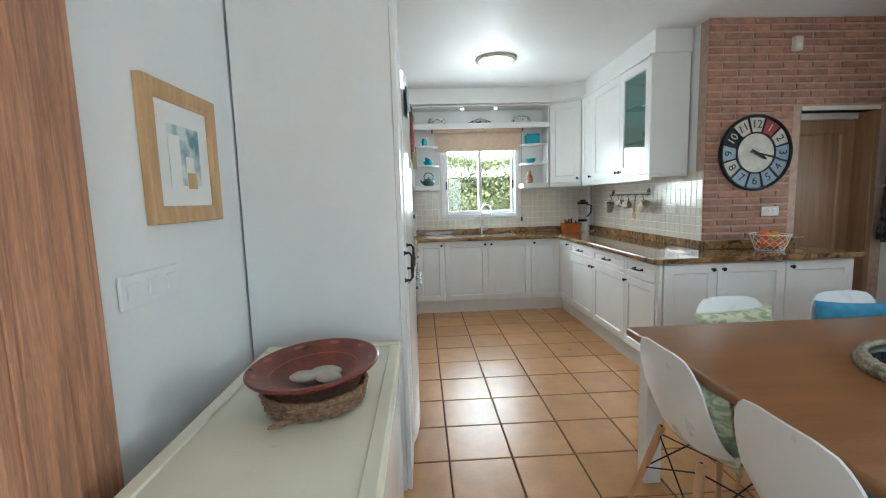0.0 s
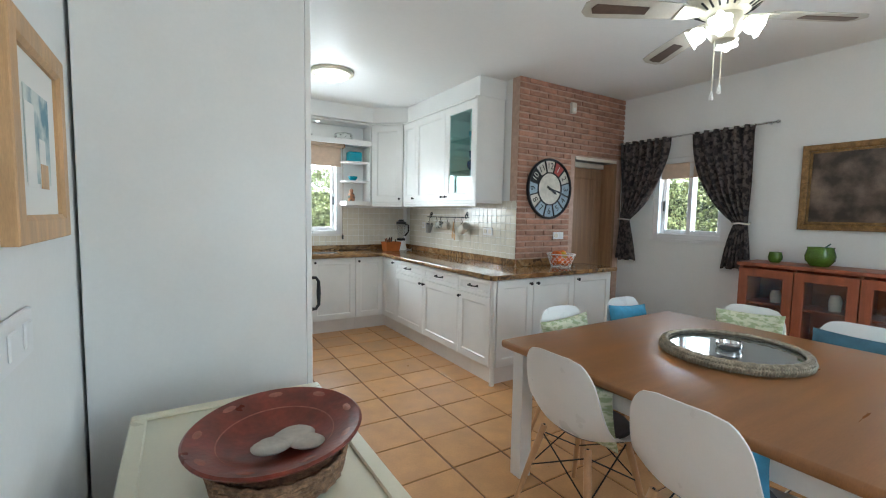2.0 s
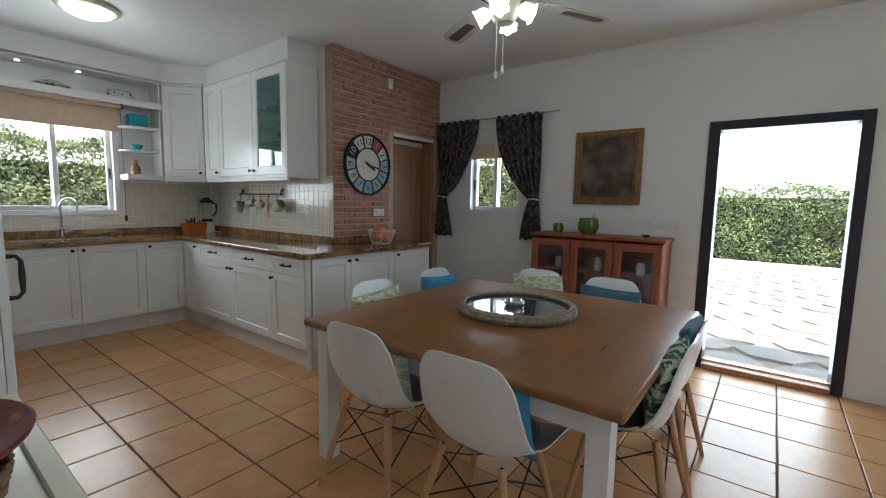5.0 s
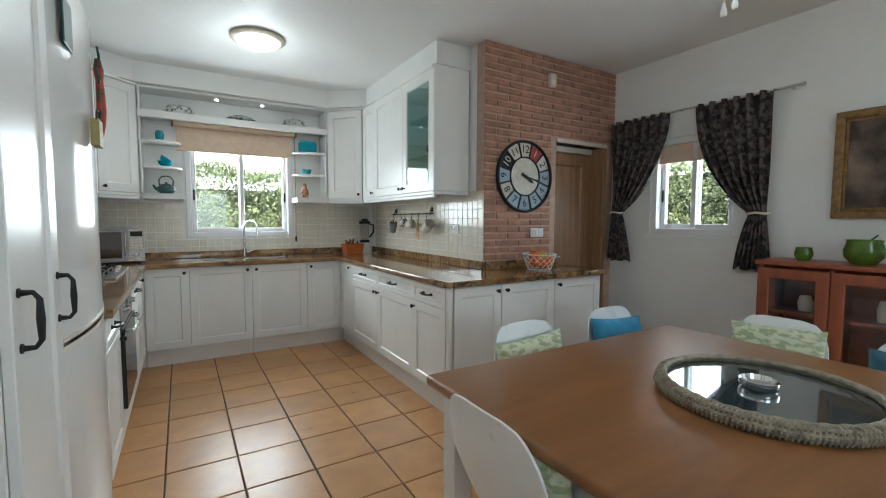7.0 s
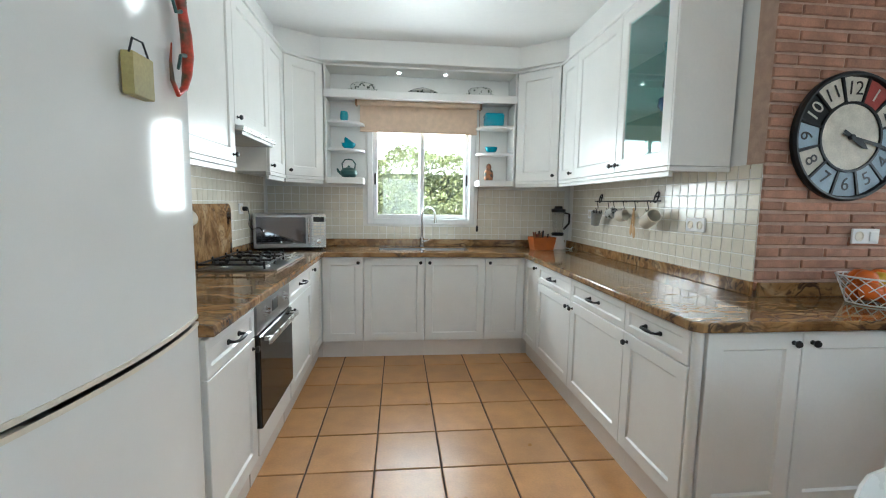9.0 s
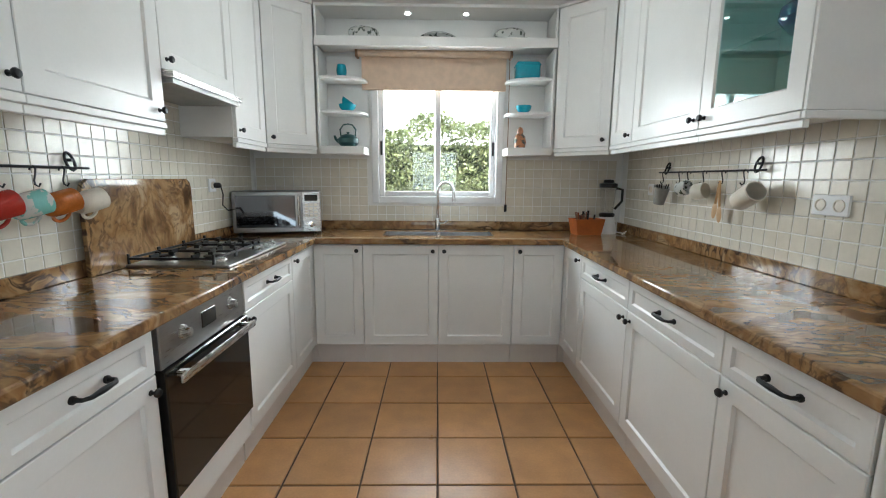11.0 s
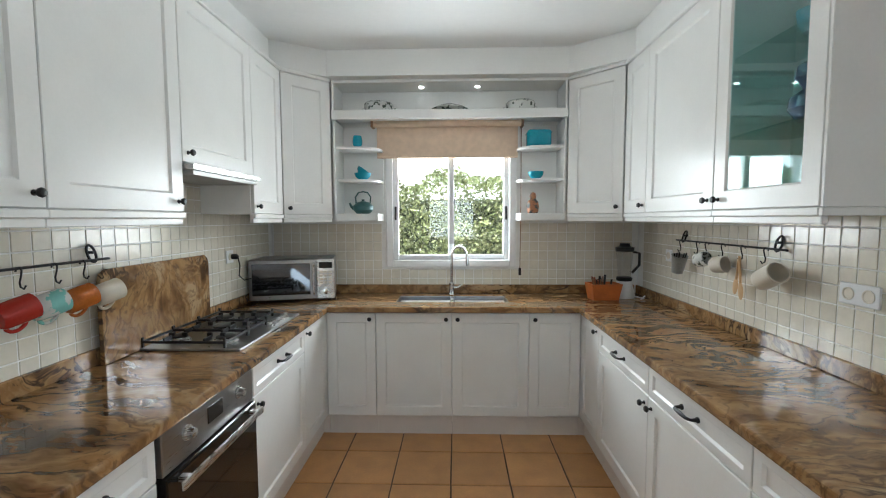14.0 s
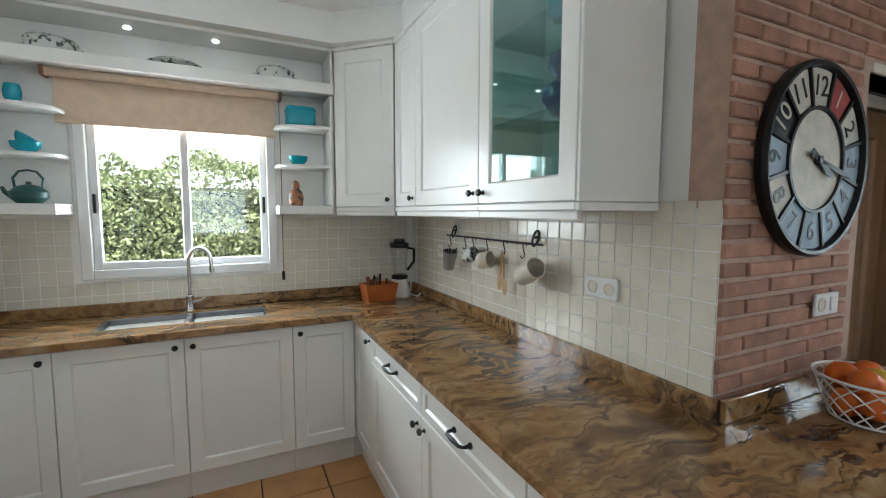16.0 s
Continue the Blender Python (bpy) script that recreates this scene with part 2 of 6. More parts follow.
CLAYMARK = material("pale_clay_mark", (0.36, 0.13, 0.09), 0.5, spread=0.2, scale=40, bump=0.05)
FIGURE = material("painted_pottery", (0.30, 0.12, 0.05), 0.5, spread=0.3, scale=30, second=(0.04, 0.05, 0.05), cut=(0.42, 0.55), bump=0.1)
GECKO = material("painted_gecko", (0.45, 0.04, 0.02), 0.3, spread=0.3, scale=12, second=(0.09, 0.05, 0.02), cut=(0.42, 0.56), bump=0.03)
# emission for the added sheet that stands in for blown-out sky
SKYGLOW = glow("white_sky_glow", (0.95, 0.97, 1.0), 1.1)
FROST = glass("turquoise_tinted_glass", (0.68, 0.95, 0.93), gloss=0.10)
LAMPGLOW = glow("lit_lamp_glass", (1, 0.95, 0.86), 1.2)
FANGLOW = glow("lit_fan_glass", (1, 0.95, 0.86), 1.7)
SPOTGLOW = glow("lit_spot", (1, 0.95, 0.85), 3)
IVORY = material("ivory_metal", (0.62, 0.58, 0.46), 0.35, metal=0.2, spread=0.1, bump=0.05)
INLAY = material("dark_blade_inlay", (0.10, 0.06, 0.04), 0.45, spread=0.2, scale=14, bump=0.05)
BLADE = material("ivory_fan_blade", (0.50, 0.47, 0.40), 0.4, spread=0.08, bump=0.03)
HEDGE = material("hedge_leaf", (0.22, 0.25, 0.10), 0.55, spread=0.25, scale=3, bump=0, random_tone=0.45, island=True)
# darkened leaf colour, painted as the shade deep in the foliage
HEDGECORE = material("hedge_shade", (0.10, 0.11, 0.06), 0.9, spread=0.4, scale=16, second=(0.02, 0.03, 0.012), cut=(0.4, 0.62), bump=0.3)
PAVING = material("pale_paving", (0.46, 0.43, 0.38), 0.85, spread=0.12, scale=3, grain=40, bump=0.4, random_tone=0.10)
GRAVEL = material("dry_ground", (0.40, 0.36, 0.28), 0.95, spread=0.15, scale=2, grain=30, bump=0.5)
RENDERWALL = material("outside_render", (0.7, 0.66, 0.58), 0.9, spread=0.05, bump=0.3)


def granite_material():
    """Polished tan granite: long flowing bands, dark drifting veins and a fine speckle."""
    m = bpy.data.materials.new("brown_granite")
    m.use_nodes = True
    n, l = m.node_tree.nodes, m.node_tree.links
    b = n["Principled BSDF"]
    geo, warp = n.new("ShaderNodeNewGeometry"), n.new("ShaderNodeTexNoise")
    warp.inputs["Scale"].default_value, warp.inputs["Detail"].default_value = 1.7, 4
    l.new(geo.outputs["Position"], warp.inputs["Vector"])
    push = n.new("ShaderNodeVectorMath")
    push.operation = "MULTIPLY_ADD"
    push.inputs[1].default_value = (0.55, 0.55, 0.55)
    l.new(warp.outputs["Color"], push.inputs[0]), l.new(geo.outputs["Position"], push.inputs[2])
    def layer(scale, detail, stretch, stops, turn=0.9, distortion=0.0):
        mp, t, ramp = n.new("ShaderNodeMapping"), n.new("ShaderNodeTexNoise"), n.new("ShaderNodeValToRGB")
        mp.inputs["Rotation"].default_value, mp.inputs["Scale"].default_value = (0.35, 0.2, turn), stretch
        t.inputs["Scale"].default_value, t.inputs["Detail"].default_value, t.inputs["Distortion"].default_value = scale, detail, distortion
        l.new(push.outputs[0], mp.inputs[0]), l.new(mp.outputs[0], t.inputs["Vector"]), l.new(t.outputs["Fac"], ramp.inputs[0])
        e = ramp.color_ramp.elements
        e[0].position, e[0].color = stops[0][0], (*stops[0][1], 1)
        e[1].position, e[1].color = stops[-1][0], (*stops[-1][1], 1)
        for p, c in stops[1:-1]:
            e.new(p).color = (*c, 1)
        return ramp.outputs[0]
    W, K = (1, 1, 1), (0, 0, 0)
    base = layer(2.4, 10, (0.8, 3.6, 2.4), [(0.30, (0.08, 0.04, 0.018)), (0.40, (0.20, 0.105, 0.042)), (0.49, (0.36, 0.215, 0.095)), (0.57, (0.26, 0.14, 0.055)), (0.67, (0.43, 0.29, 0.155))])
    vein = layer(3.2, 12, (0.7, 4.2, 3.0), [(0.45, K), (0.482, W), (0.50, W), (0.54, K)], 0.9, 0.6)
    cloud = layer(1.3, 4, (1, 1, 1), [(0.44, K), (0.56, W)])
    spots = layer(34, 5, (1, 1.6, 1.3), [(0.30, W), (0.42, K)])
    def blend(fac, amount, colour, under):
        k, mix = n.new("ShaderNodeMath"), n.new("ShaderNodeMix")
        k.operation, k.inputs[1].default_value = "MULTIPLY", amount
        mix.data_type = "RGBA"
        mix.inputs["B"].default_value = (*colour, 1)
        l.new(fac, k.inputs[0]), l.new(k.outputs[0], mix.inputs[0]), l.new(under, mix.inputs["A"])
        return mix.outputs["Result"]
    both = n.new("ShaderNodeMath")
    both.operation = "MULTIPLY"
    l.new(vein, both.inputs[0]), l.new(cloud, both.inputs[1])
    out = blend(both.outputs[0], 0.95, (0.022, 0.018, 0.018), base)
    out = blend(vein, 0.42, (0.10, 0.055, 0.03), out)
    out = blend(spots, 0.55, (0.05, 0.035, 0.025), out)
    l.new(out, b.inputs["Base Color"])
    b.inputs["Roughness"].default_value, b.inputs["Coat Weight"].default_value, b.inputs["Coat Roughness"].default_value = 0.07, 0.0, 0.03
    return m


GRANITE = granite_material()


# ---- building helpers ----
def thing(name, label, category, at=(0, 0, 0), turn=0.0, group="", kind=""):
    ob = new(name)
    ob.empty_display_size = 0.1
    ob.matrix_basis = pose(*at, 0, 0, turn)
    return tagged(ob, label, category, group, kind)


def part(name, bm, mat, parent=None, label="", smooth=False, at=None):
    """Links a bmesh as one mesh object under a thing or a part."""
    bmesh.ops.recalc_face_normals(bm, faces=bm.faces)
    me = bpy.data.meshes.new(name)
    bm.to_mesh(me)
    bm.free()
    me.materials.append(mat)
    if smooth:
        me.shade_smooth()
        if smooth != "all":
            me.set_sharp_from_angle(angle=radians(38))
    ob = new(name, me)
    ob.parent = parent
    if at is not None:
        ob.matrix_basis = at
    if label:
        ob["label"] = label
    return ob


def share(name, me, parent, at):
    ob = new(name, me)
    ob.parent = parent
    ob.matrix_basis = at
    return ob


def structure(name, bm, mat, label, category="wall", smooth=False):
    return tagged(part(name, bm, mat, None, label, smooth), label, category, kind="structure")


def box(x0, x1, y0, y1, z0, z1, bevel=0.0, bm=None, seg=1):
    own = bmesh.new()
    bmesh.ops.create_cube(own, size=1)
    for v in own.verts:
        v.co = Vector(((x0 + x1) / 2 + v.co.x * (x1 - x0), (y0 + y1) / 2 + v.co.y * (y1 - y0), (z0 + z1) / 2 + v.co.z * (z1 - z0)))
    if bevel:
        bmesh.ops.bevel(own, geom=list(own.edges), offset=bevel, segments=seg, profile=0.5, affect="EDGES")
    return join(bm, own)


def join(bm, own):
    if bm is None:
        return own
    me = bpy.data.meshes.new("tmp")
    own.to_mesh(me)
    own.free()
    bm.from_mesh(me)
    bpy.data.meshes.remove(me)
    return bm


def moved(bm, m):
    bmesh.ops.transform(bm, matrix=m, verts=bm.verts)
    return bm


def lathe(profile, seg=24, bm=None, m=None):
    """Turns rows of (radius, height) round the z axis."""
    own = bmesh.new()
    rings = []
    for r, z in profile:
        if r < 1e-5:
            rings.append([own.verts.new((0, 0, z))])
        else:
            rings.append([own.verts.new((r * math.cos(2 * math.pi * i / seg), r * math.sin(2 * math.pi * i / seg), z)) for i in range(seg)])
    for a, b in zip(rings, rings[1:]):
        for i in range(seg):
            j = (i + 1) % seg
            q = [a[i % len(a)], a[j % len(a)], b[j % len(b)], b[i % len(b)]]
            q = list(dict.fromkeys(q))
            if len(q) > 2:
                own.faces.new(q)
    if m:
        moved(own, m)
    return join(bm, own)


def tube(pts, r, seg=8, bm=None, closed=False):
    """A round bar along points."""
    own = bmesh.new()
    pts = [Vector(p) for p in pts]
    rings, n = [], len(pts)
    side = None
    for i, p in enumerate(pts):
        a, b = (pts[i - 1], pts[(i + 1) % n]) if closed else (pts[max(0, i - 1)], pts[min(n - 1, i + 1)])
        d = (b - a).normalized()
        if side is None:
            side = d.orthogonal().normalized()
        side = (side - d * side.dot(d)).normalized()
        up = d.cross(side)
        rr = r[i] if isinstance(r, (list, tuple)) else r
        rings.append([own.verts.new(p + (side * math.cos(2 * math.pi * k / seg) + up * math.sin(2 * math.pi * k / seg)) * rr) for k in range(seg)])
    for i in range(n if closed else n - 1):
        a, b = rings[i], rings[(i + 1) % n]
        for k in range(seg):
            own.faces.new((a[k], a[(k + 1) % seg], b[(k + 1) % seg], b[k]))
    if not closed:
        own.faces.new(rings[0]), own.faces.new(rings[-1])
    return join(bm, own)


def prism(outline, z0, z1, bevel=0.0, bm=None):
    """An upright block over an outline of (x, y)."""
    own = bmesh.new()
    f = own.faces.new([own.verts.new((x, y, z0)) for x, y in outline])
    ext = bmesh.ops.extrude_face_region(own, geom=[f])
    for v in ext["geom"]:
        if isinstance(v, bmesh.types.BMVert):
            v.co.z = z1
    if bevel:
        top = [e for e in own.edges if abs(e.verts[0].co.z - e.verts[1].co.z) < 1e-6]
        bmesh.ops.bevel(own, geom=top, offset=bevel, segments=2, profile=0.5, affect="EDGES")
    return join(bm, own)


def shaker(w, h, t=0.02, rail=0.065, depth=0.009, slope=0.008, open_middle=False):
    """A framed door leaf: x 0..w, z 0..h, front at y = 0 and back at y = t."""
    bm = bmesh.new()
    def loop(i, y):
        return [bm.verts.new(p) for p in ((i, y, i), (w - i, y, i), (w - i, y, h - i), (i, y, h - i))]
    c = 0.0025
    rows = [loop(0, t), loop(0, c), loop(c, 0), loop(rail, 0), loop(rail + slope, depth)]
    if open_middle:
        rows += [loop(rail + slope, t), rows[0]]
    for a, b in zip(rows, rows[1:]):
        for i in range(4):
            bm.faces.new((a[i], a[(i + 1) % 4], b[(i + 1) % 4], b[i]))
    if not open_middle:
        bm.faces.new(rows[0]), bm.faces.new(rows[-1])
    return bm


def with_holes(axis, at, thick, u0, u1, v0, v1, holes, bm=None):
    """A wall across an axis, from at to at + thick, over u and v (z), with rectangular openings (u0, u1, v0, v1)."""
    us = sorted({u0, u1, *[h[0] for h in holes], *[h[1] for h in holes]})
    vs = sorted({v0, v1, *[h[2] for h in holes], *[h[3] for h in holes]})
    own = bmesh.new() if bm is None else bm
    grid = {}
    def solid(i, j):
        if not (0 <= i < len(us) - 1 and 0 <= j < len(vs) - 1):
            return False
        cu, cv = (us[i] + us[i + 1]) / 2, (vs[j] + vs[j + 1]) / 2
        return not any(h[0] < cu < h[1] and h[2] < cv < h[3] for h in holes)
    def vert(i, j, k):
        if (i, j, k) not in grid:
            a = at + thick * k
            grid[i, j, k] = own.verts.new((a, us[i], vs[j]) if axis == "x" else (us[i], a, vs[j]))
        return grid[i, j, k]
    for i in range(len(us) - 1):
        for j in range(len(vs) - 1):
            if not solid(i, j):
                continue
            for k in (0, 1):
                own.faces.new([vert(i, j, k), vert(i + 1, j, k), vert(i + 1, j + 1, k), vert(i, j + 1, k)])
            for di, dj, p, q in ((-1, 0, (i, j), (i, j + 1)), (1, 0, (i + 1, j), (i + 1, j + 1)), (0, -1, (i, j), (i + 1, j)), (0, 1, (i, j + 1), (i + 1, j + 1))):
                if not solid(i + di, j + dj):
                    own.faces.new([vert(*p, 0), vert(*q, 0), vert(*q, 1), vert(*p, 1)])
    return own

# ---- setting ----
CEIL = 2.76
structure("floor", box(1.4, 6.21, -1.2, 7.3, -0.12, -0.006), GROUT, "dark grouted screed under terracotta floor tiles", "floor")
structure("ceiling", box(1.2, 6.5, -1.4, 7.4, CEIL, CEIL + 0.15), CEILING, "white painted plaster ceiling", "ceiling")
wall_west = structure("wall_west", box(1.38, 1.58, -1.2, 3.64, 0, CEIL), PLASTER, "white plaster wall behind the freezer")
wall_kitchen_west = structure("wall_kitchen_west", box(1.38, 1.645, 3.64, 7.3, 0, CEIL), PLASTER, "white plaster kitchen wall behind the hob")
wall_north = structure("wall_north", with_holes("y", 7.105, 0.2, 1.38, 6.5, 0, CEIL, [(2.63, 3.62, 1.19, 2.15)]), PLASTER, "white kitchen wall with the sink window")
wall_kitchen_east = structure("wall_kitchen_east", box(4.64, 4.78, 4.86, 7.105, 0, CEIL), PLASTER, "white kitchen wall beside the worktop")
wall_brick = structure("wall_brick", with_holes("y", 4.752, 0.108, 4.64, 6.21, 0, CEIL, [(5.43, 6.08, 0, 2.04)]), MORTAR, "pink brick wall with the clock and a doorway")
wall_east = structure("wall_east", with_holes("x", 6.21, 0.28, -1.4, 7.305, 0, CEIL, [(3.60, 4.34, 1.22, 2.06), (0.98, 1.95, 0.0, 2.04)]), PLASTER, "white plaster wall with window and glass door")
# unseen rear wall; its opening is added to go with the rear fill lamp
wall_south = structure("wall_south", with_holes("y", -1.4, 0.2, 1.38, 6.21, 0, CEIL, [(2.4, 3.7, 1.0, 2.1)]), PLASTER, "white plaster wall behind the walk")
structure("hall_wall", box(4.78, 6.21, 6.2, 6.3, 0, CEIL), PLASTER, "plain hall wall beyond the doorway")

# bulkhead over the wall cabinets
structure("bulkhead", prism([(1.646, 4.34), (1.90, 4.34), (1.90, 6.55), (2.23, 6.75), (3.97, 6.75), (4.315, 6.46), (4.315, 4.95), (4.639, 4.95), (4.639, 7.104), (1.646, 7.104)], 2.575, CEIL - 0.001, 0), PLASTER, "white plaster bulkhead over the wall cabinets", "bulkhead")


# ---- windows and doors ----
def window(name, axis, at, u0, u1, z0, z1, label, face=-1, sill=False):
    """A white sliding window with two sashes. face: the side on which the room lies."""
    w = thing(name, label, "window", kind="structure")
    def bar(a, b, c, d, d0, d1, bm=None, bevel=0.004):
        lo, hi = sorted((at + face * d0, at + face * d1))
        return box(lo, hi, a, b, c, d, bevel, bm) if axis == "x" else box(a, b, lo, hi, c, d, bevel, bm)
    f = 0.055
    fr = bar(u0, u0 + f, z0, z1, -0.1, 0.012)
    bar(u1 - f, u1, z0, z1, -0.1, 0.012, fr), bar(u0 + f, u1 - f, z0, z0 + f, -0.1, 0.012, fr), bar(u0 + f, u1 - f, z1 - f, z1, -0.1, 0.012, fr)
    part("window_frame", fr, ALU, w)
    mid = (u0 + u1) / 2
    for k, (a, b) in enumerate(((u0 + f, mid + 0.025), (mid - 0.025, u1 - f))):
        d0, d1 = (-0.05, -0.015) if k == 0 else (-0.09, -0.055)
        s = 0.042
        sash = bar(a, a + s, z0 + f, z1 - f, d0, d1)
        bar(b - s, b, z0 + f, z1 - f, d0, d1, sash), bar(a + s, b - s, z0 + f, z0 + f + s, d0, d1, sash), bar(a + s, b - s, z1 - f - s, z1 - f, d0, d1, sash)
        so = part("sash", sash, ALU, w)
        pane = part("pane", bar(a + s, b - s, z0 + f + s, z1 - f - s, (d0 + d1) / 2 - 0.002, (d0 + d1) / 2 + 0.002, None, 0), PANE, so)
        pane.visible_shadow = False
        e = a + 0.02 if k == 0 else b - 0.02
        part("latch", bar(e - 0.008, e + 0.008, (z0 + z1) / 2 - 0.13, (z0 + z1) / 2 - 0.02, d1, d1 + 0.012), IRON, so, "small black latch")
    if sill:
        part("window_sill", bar(u0 - 0.03, u1 + 0.03, z0 - 0.03, z0, -0.1, 0.03), ALU, w)
    return w


window("window_1", "y", 7.085, 2.60, 3.65, 1.155, 2.18, "white aluminium sliding window over the sink", -1)
window("window_2", "x", 6.235, 3.60, 4.34, 1.22, 2.06, "white aluminium sliding window between dark curtains", -1, True)

gd = thing("door_1", "open black-framed glass patio door with wooden threshold", "glass door", kind="structure")
fr = box(6.195, 6.40, 1.87, 1.95, 0, 2.04, 0.004)
box(6.195, 6.40, 0.98, 1.05, 0, 2.04, 0.004, fr), box(6.195, 6.40, 1.05, 1.87, 1.97, 2.04, 0.004, fr)
part("door_frame", fr, BLACKFRAME, gd)
part("threshold", box(6.17, 6.42, 1.05, 1.87, 0.0, 0.045, 0.006), PINE, gd, "brown wooden threshold with track")
part("track", box(6.27, 6.30, 1.05, 1.87, 0.045, 0.06, 0.002), STEEL, gd)

dr = thing("door_2", "closed brown wooden door in the brick wall", "door", kind="structure")
leaf = shaker(0.60, 1.985, 0.04, 0.11, 0.012, 0.015)
part("door_leaf", moved(leaf, pose(5.455, 4.90, 0.0)), DOORWOOD, dr)
cs = box(6.055, 6.10, 4.735, 4.95, 0, 2.04, 0.004)
part("door_jamb", cs, DOORWOOD, dr)
part("door_head", box(5.43, 6.10, 4.74, 4.87, 2.04, 2.075, 0.003), CERAMIC, dr, "pale stone lintel strip")
part("door_side", box(5.431, 5.452, 4.765, 4.95, 0, 2.04, 0.003), DOORWOOD, dr)
part("door_lining", box(5.452, 6.055, 4.88, 4.95, 1.99, 2.04), CERAMIC, dr)
part("door_handle", tube([(5.53, 4.90, 1.0), (5.53, 4.86, 1.0), (5.62, 4.86, 1.0)], 0.008), STEEL, dr, "steel lever handle")

ca = thing("door_3", "reddish pine door casing on the white wall", "door casing", kind="structure")
pl = box(1.582, 1.62, 2.146, 2.286, 0, 2.12, 0.008, None, 2)
box(1.582, 1.645, 1.986, 2.146, 0, 2.12, 0.012, pl, 2)
part("casing_post", pl, PINE, ca)
part("casing_groove", box(1.645, 1.65, 2.026, 2.046, 0.02, 2.1, 0.002), PINE, ca)

# ---- big furniture and appliances ----
def freezer():
    t = thing("chest_freezer", "cream enamel chest freezer against the white wall", "freezer", (1.965, 2.475, 0))
    part("body", box(-0.25, 0.255, -0.52, 0.52, 0.03, 0.785, 0.02, None, 2), FRIDGE, t)
    part("lid", box(-0.265, 0.27, -0.54, 0.535, 0.795, 0.842, 0.016, None, 3), FREEZER, t, "cream lid with raised rim", True)
    rim = box(-0.26, -0.22, -0.49, 0.49, 0.840, 0.850, 0.004)
    box(0.225, 0.265, -0.49, 0.49, 0.840, 0.850, 0.004, rim), box(-0.26, 0.265, -0.535, -0.49, 0.840, 0.850, 0.004, rim), box(-0.26, 0.265, 0.49, 0.53, 0.840, 0.850, 0.004, rim)
    part("lid_rim", rim, FREEZER, t)
    part("seal", box(-0.245, 0.25, -0.515, 0.515, 0.785, 0.796), PADGREY, t, "grey rubber seal")


def bow_handle(parent, x, z, length=0.11, upright=False, out=0.035):
    h = length / 2
    pts = [(-h, 0, 0), (-h, -out * 0.7, 0.0), (-h * 0.75, -out, 0), (0, -out, 0), (h * 0.75, -out, 0), (h, -out * 0.7, 0), (h, 0, 0)]
    bm = tube(pts, [0.008, 0.0055, 0.006, 0.0085, 0.006, 0.0055, 0.008], 8)
    for e in (-h, h):
        lathe([(0, -0.003), (0.011, -0.003), (0.011, 0.003), (0, 0.006)], 10, bm, pose(e, -0.001, 0, 90))
    moved(bm, pose(x, 0, z, 0, 90 if upright else 0, 0))
    return part("handle", bm, IRON, parent, "black iron bow handle", True)


def knob(parent, x, z):
    return part("knob", lathe([(0.009, 0), (0.009, 0.003), (0.005, 0.005), (0.005, 0.014), (0.013, 0.018), (0.015, 0.024), (0.011, 0.031), (0, 0.033)], 12, None, pose(x, 0, z, 90)), IRON, parent, "black round knob", True)


def tall_cabinet():
    t = thing("tall_cabinet", "tall white larder cabinet beside the fridge", "cabinet", (2.25, 3.14, 0), 90)
    part("body", box(0.0, 0.42, 0.022, 0.66, 0.1, 2.45, 0.003), LACQUER, t)
    part("plinth", box(0.0, 0.42, 0.06, 0.66, 0.0, 0.099), PLINTH, t)
    d = part("door", moved(shaker(0.414, 2.34, 0.02, 0.075), pose(0.003, 0, 0.105)), LACQUER, t)
    for x in (0.045, 0.382):
        bow_handle(d, x, 1.125, 0.12, True, 0.035)


def fridge():
    t = thing("fridge", "tall white fridge-freezer with curved doors", "fridge", (2.262, 3.565, 0), 90)
    part("body", box(0.0, 0.72, 0.06, 0.62, 0.03, 2.07, 0.01), FRIDGE, t)
    for name, z0, z1 in (("freezer_door", 0.06, 0.97), ("fridge_door", 0.982, 2.08)):
        n = 14
        front = [(0.72 * i / n, -0.035 * (1 - (2 * i / n - 1) ** 2) + 0.015) for i in range(n + 1)]
        d = part(name, prism(front + [(0.72, 0.058), (0.0, 0.058)], z0, z1, 0.012), FRIDGE, t, "", True)
        part("door_trim", prism([(x, y - 0.003) for x, y in front] + [(0.72, 0.05), (0.0, 0.05)], z0 if z0 > 0.5 else z1 - 0.012, (z0 + 0.012) if z0 > 0.5 else z1), CERAMIC, d, "yellowed edge trim")
    part("badge", box(0.06, 0.18, -0.016, -0.01, 1.86, 2.0, 0.002), DARKTEAL, t, "small dark label")


freezer(), tall_cabinet(), fridge()


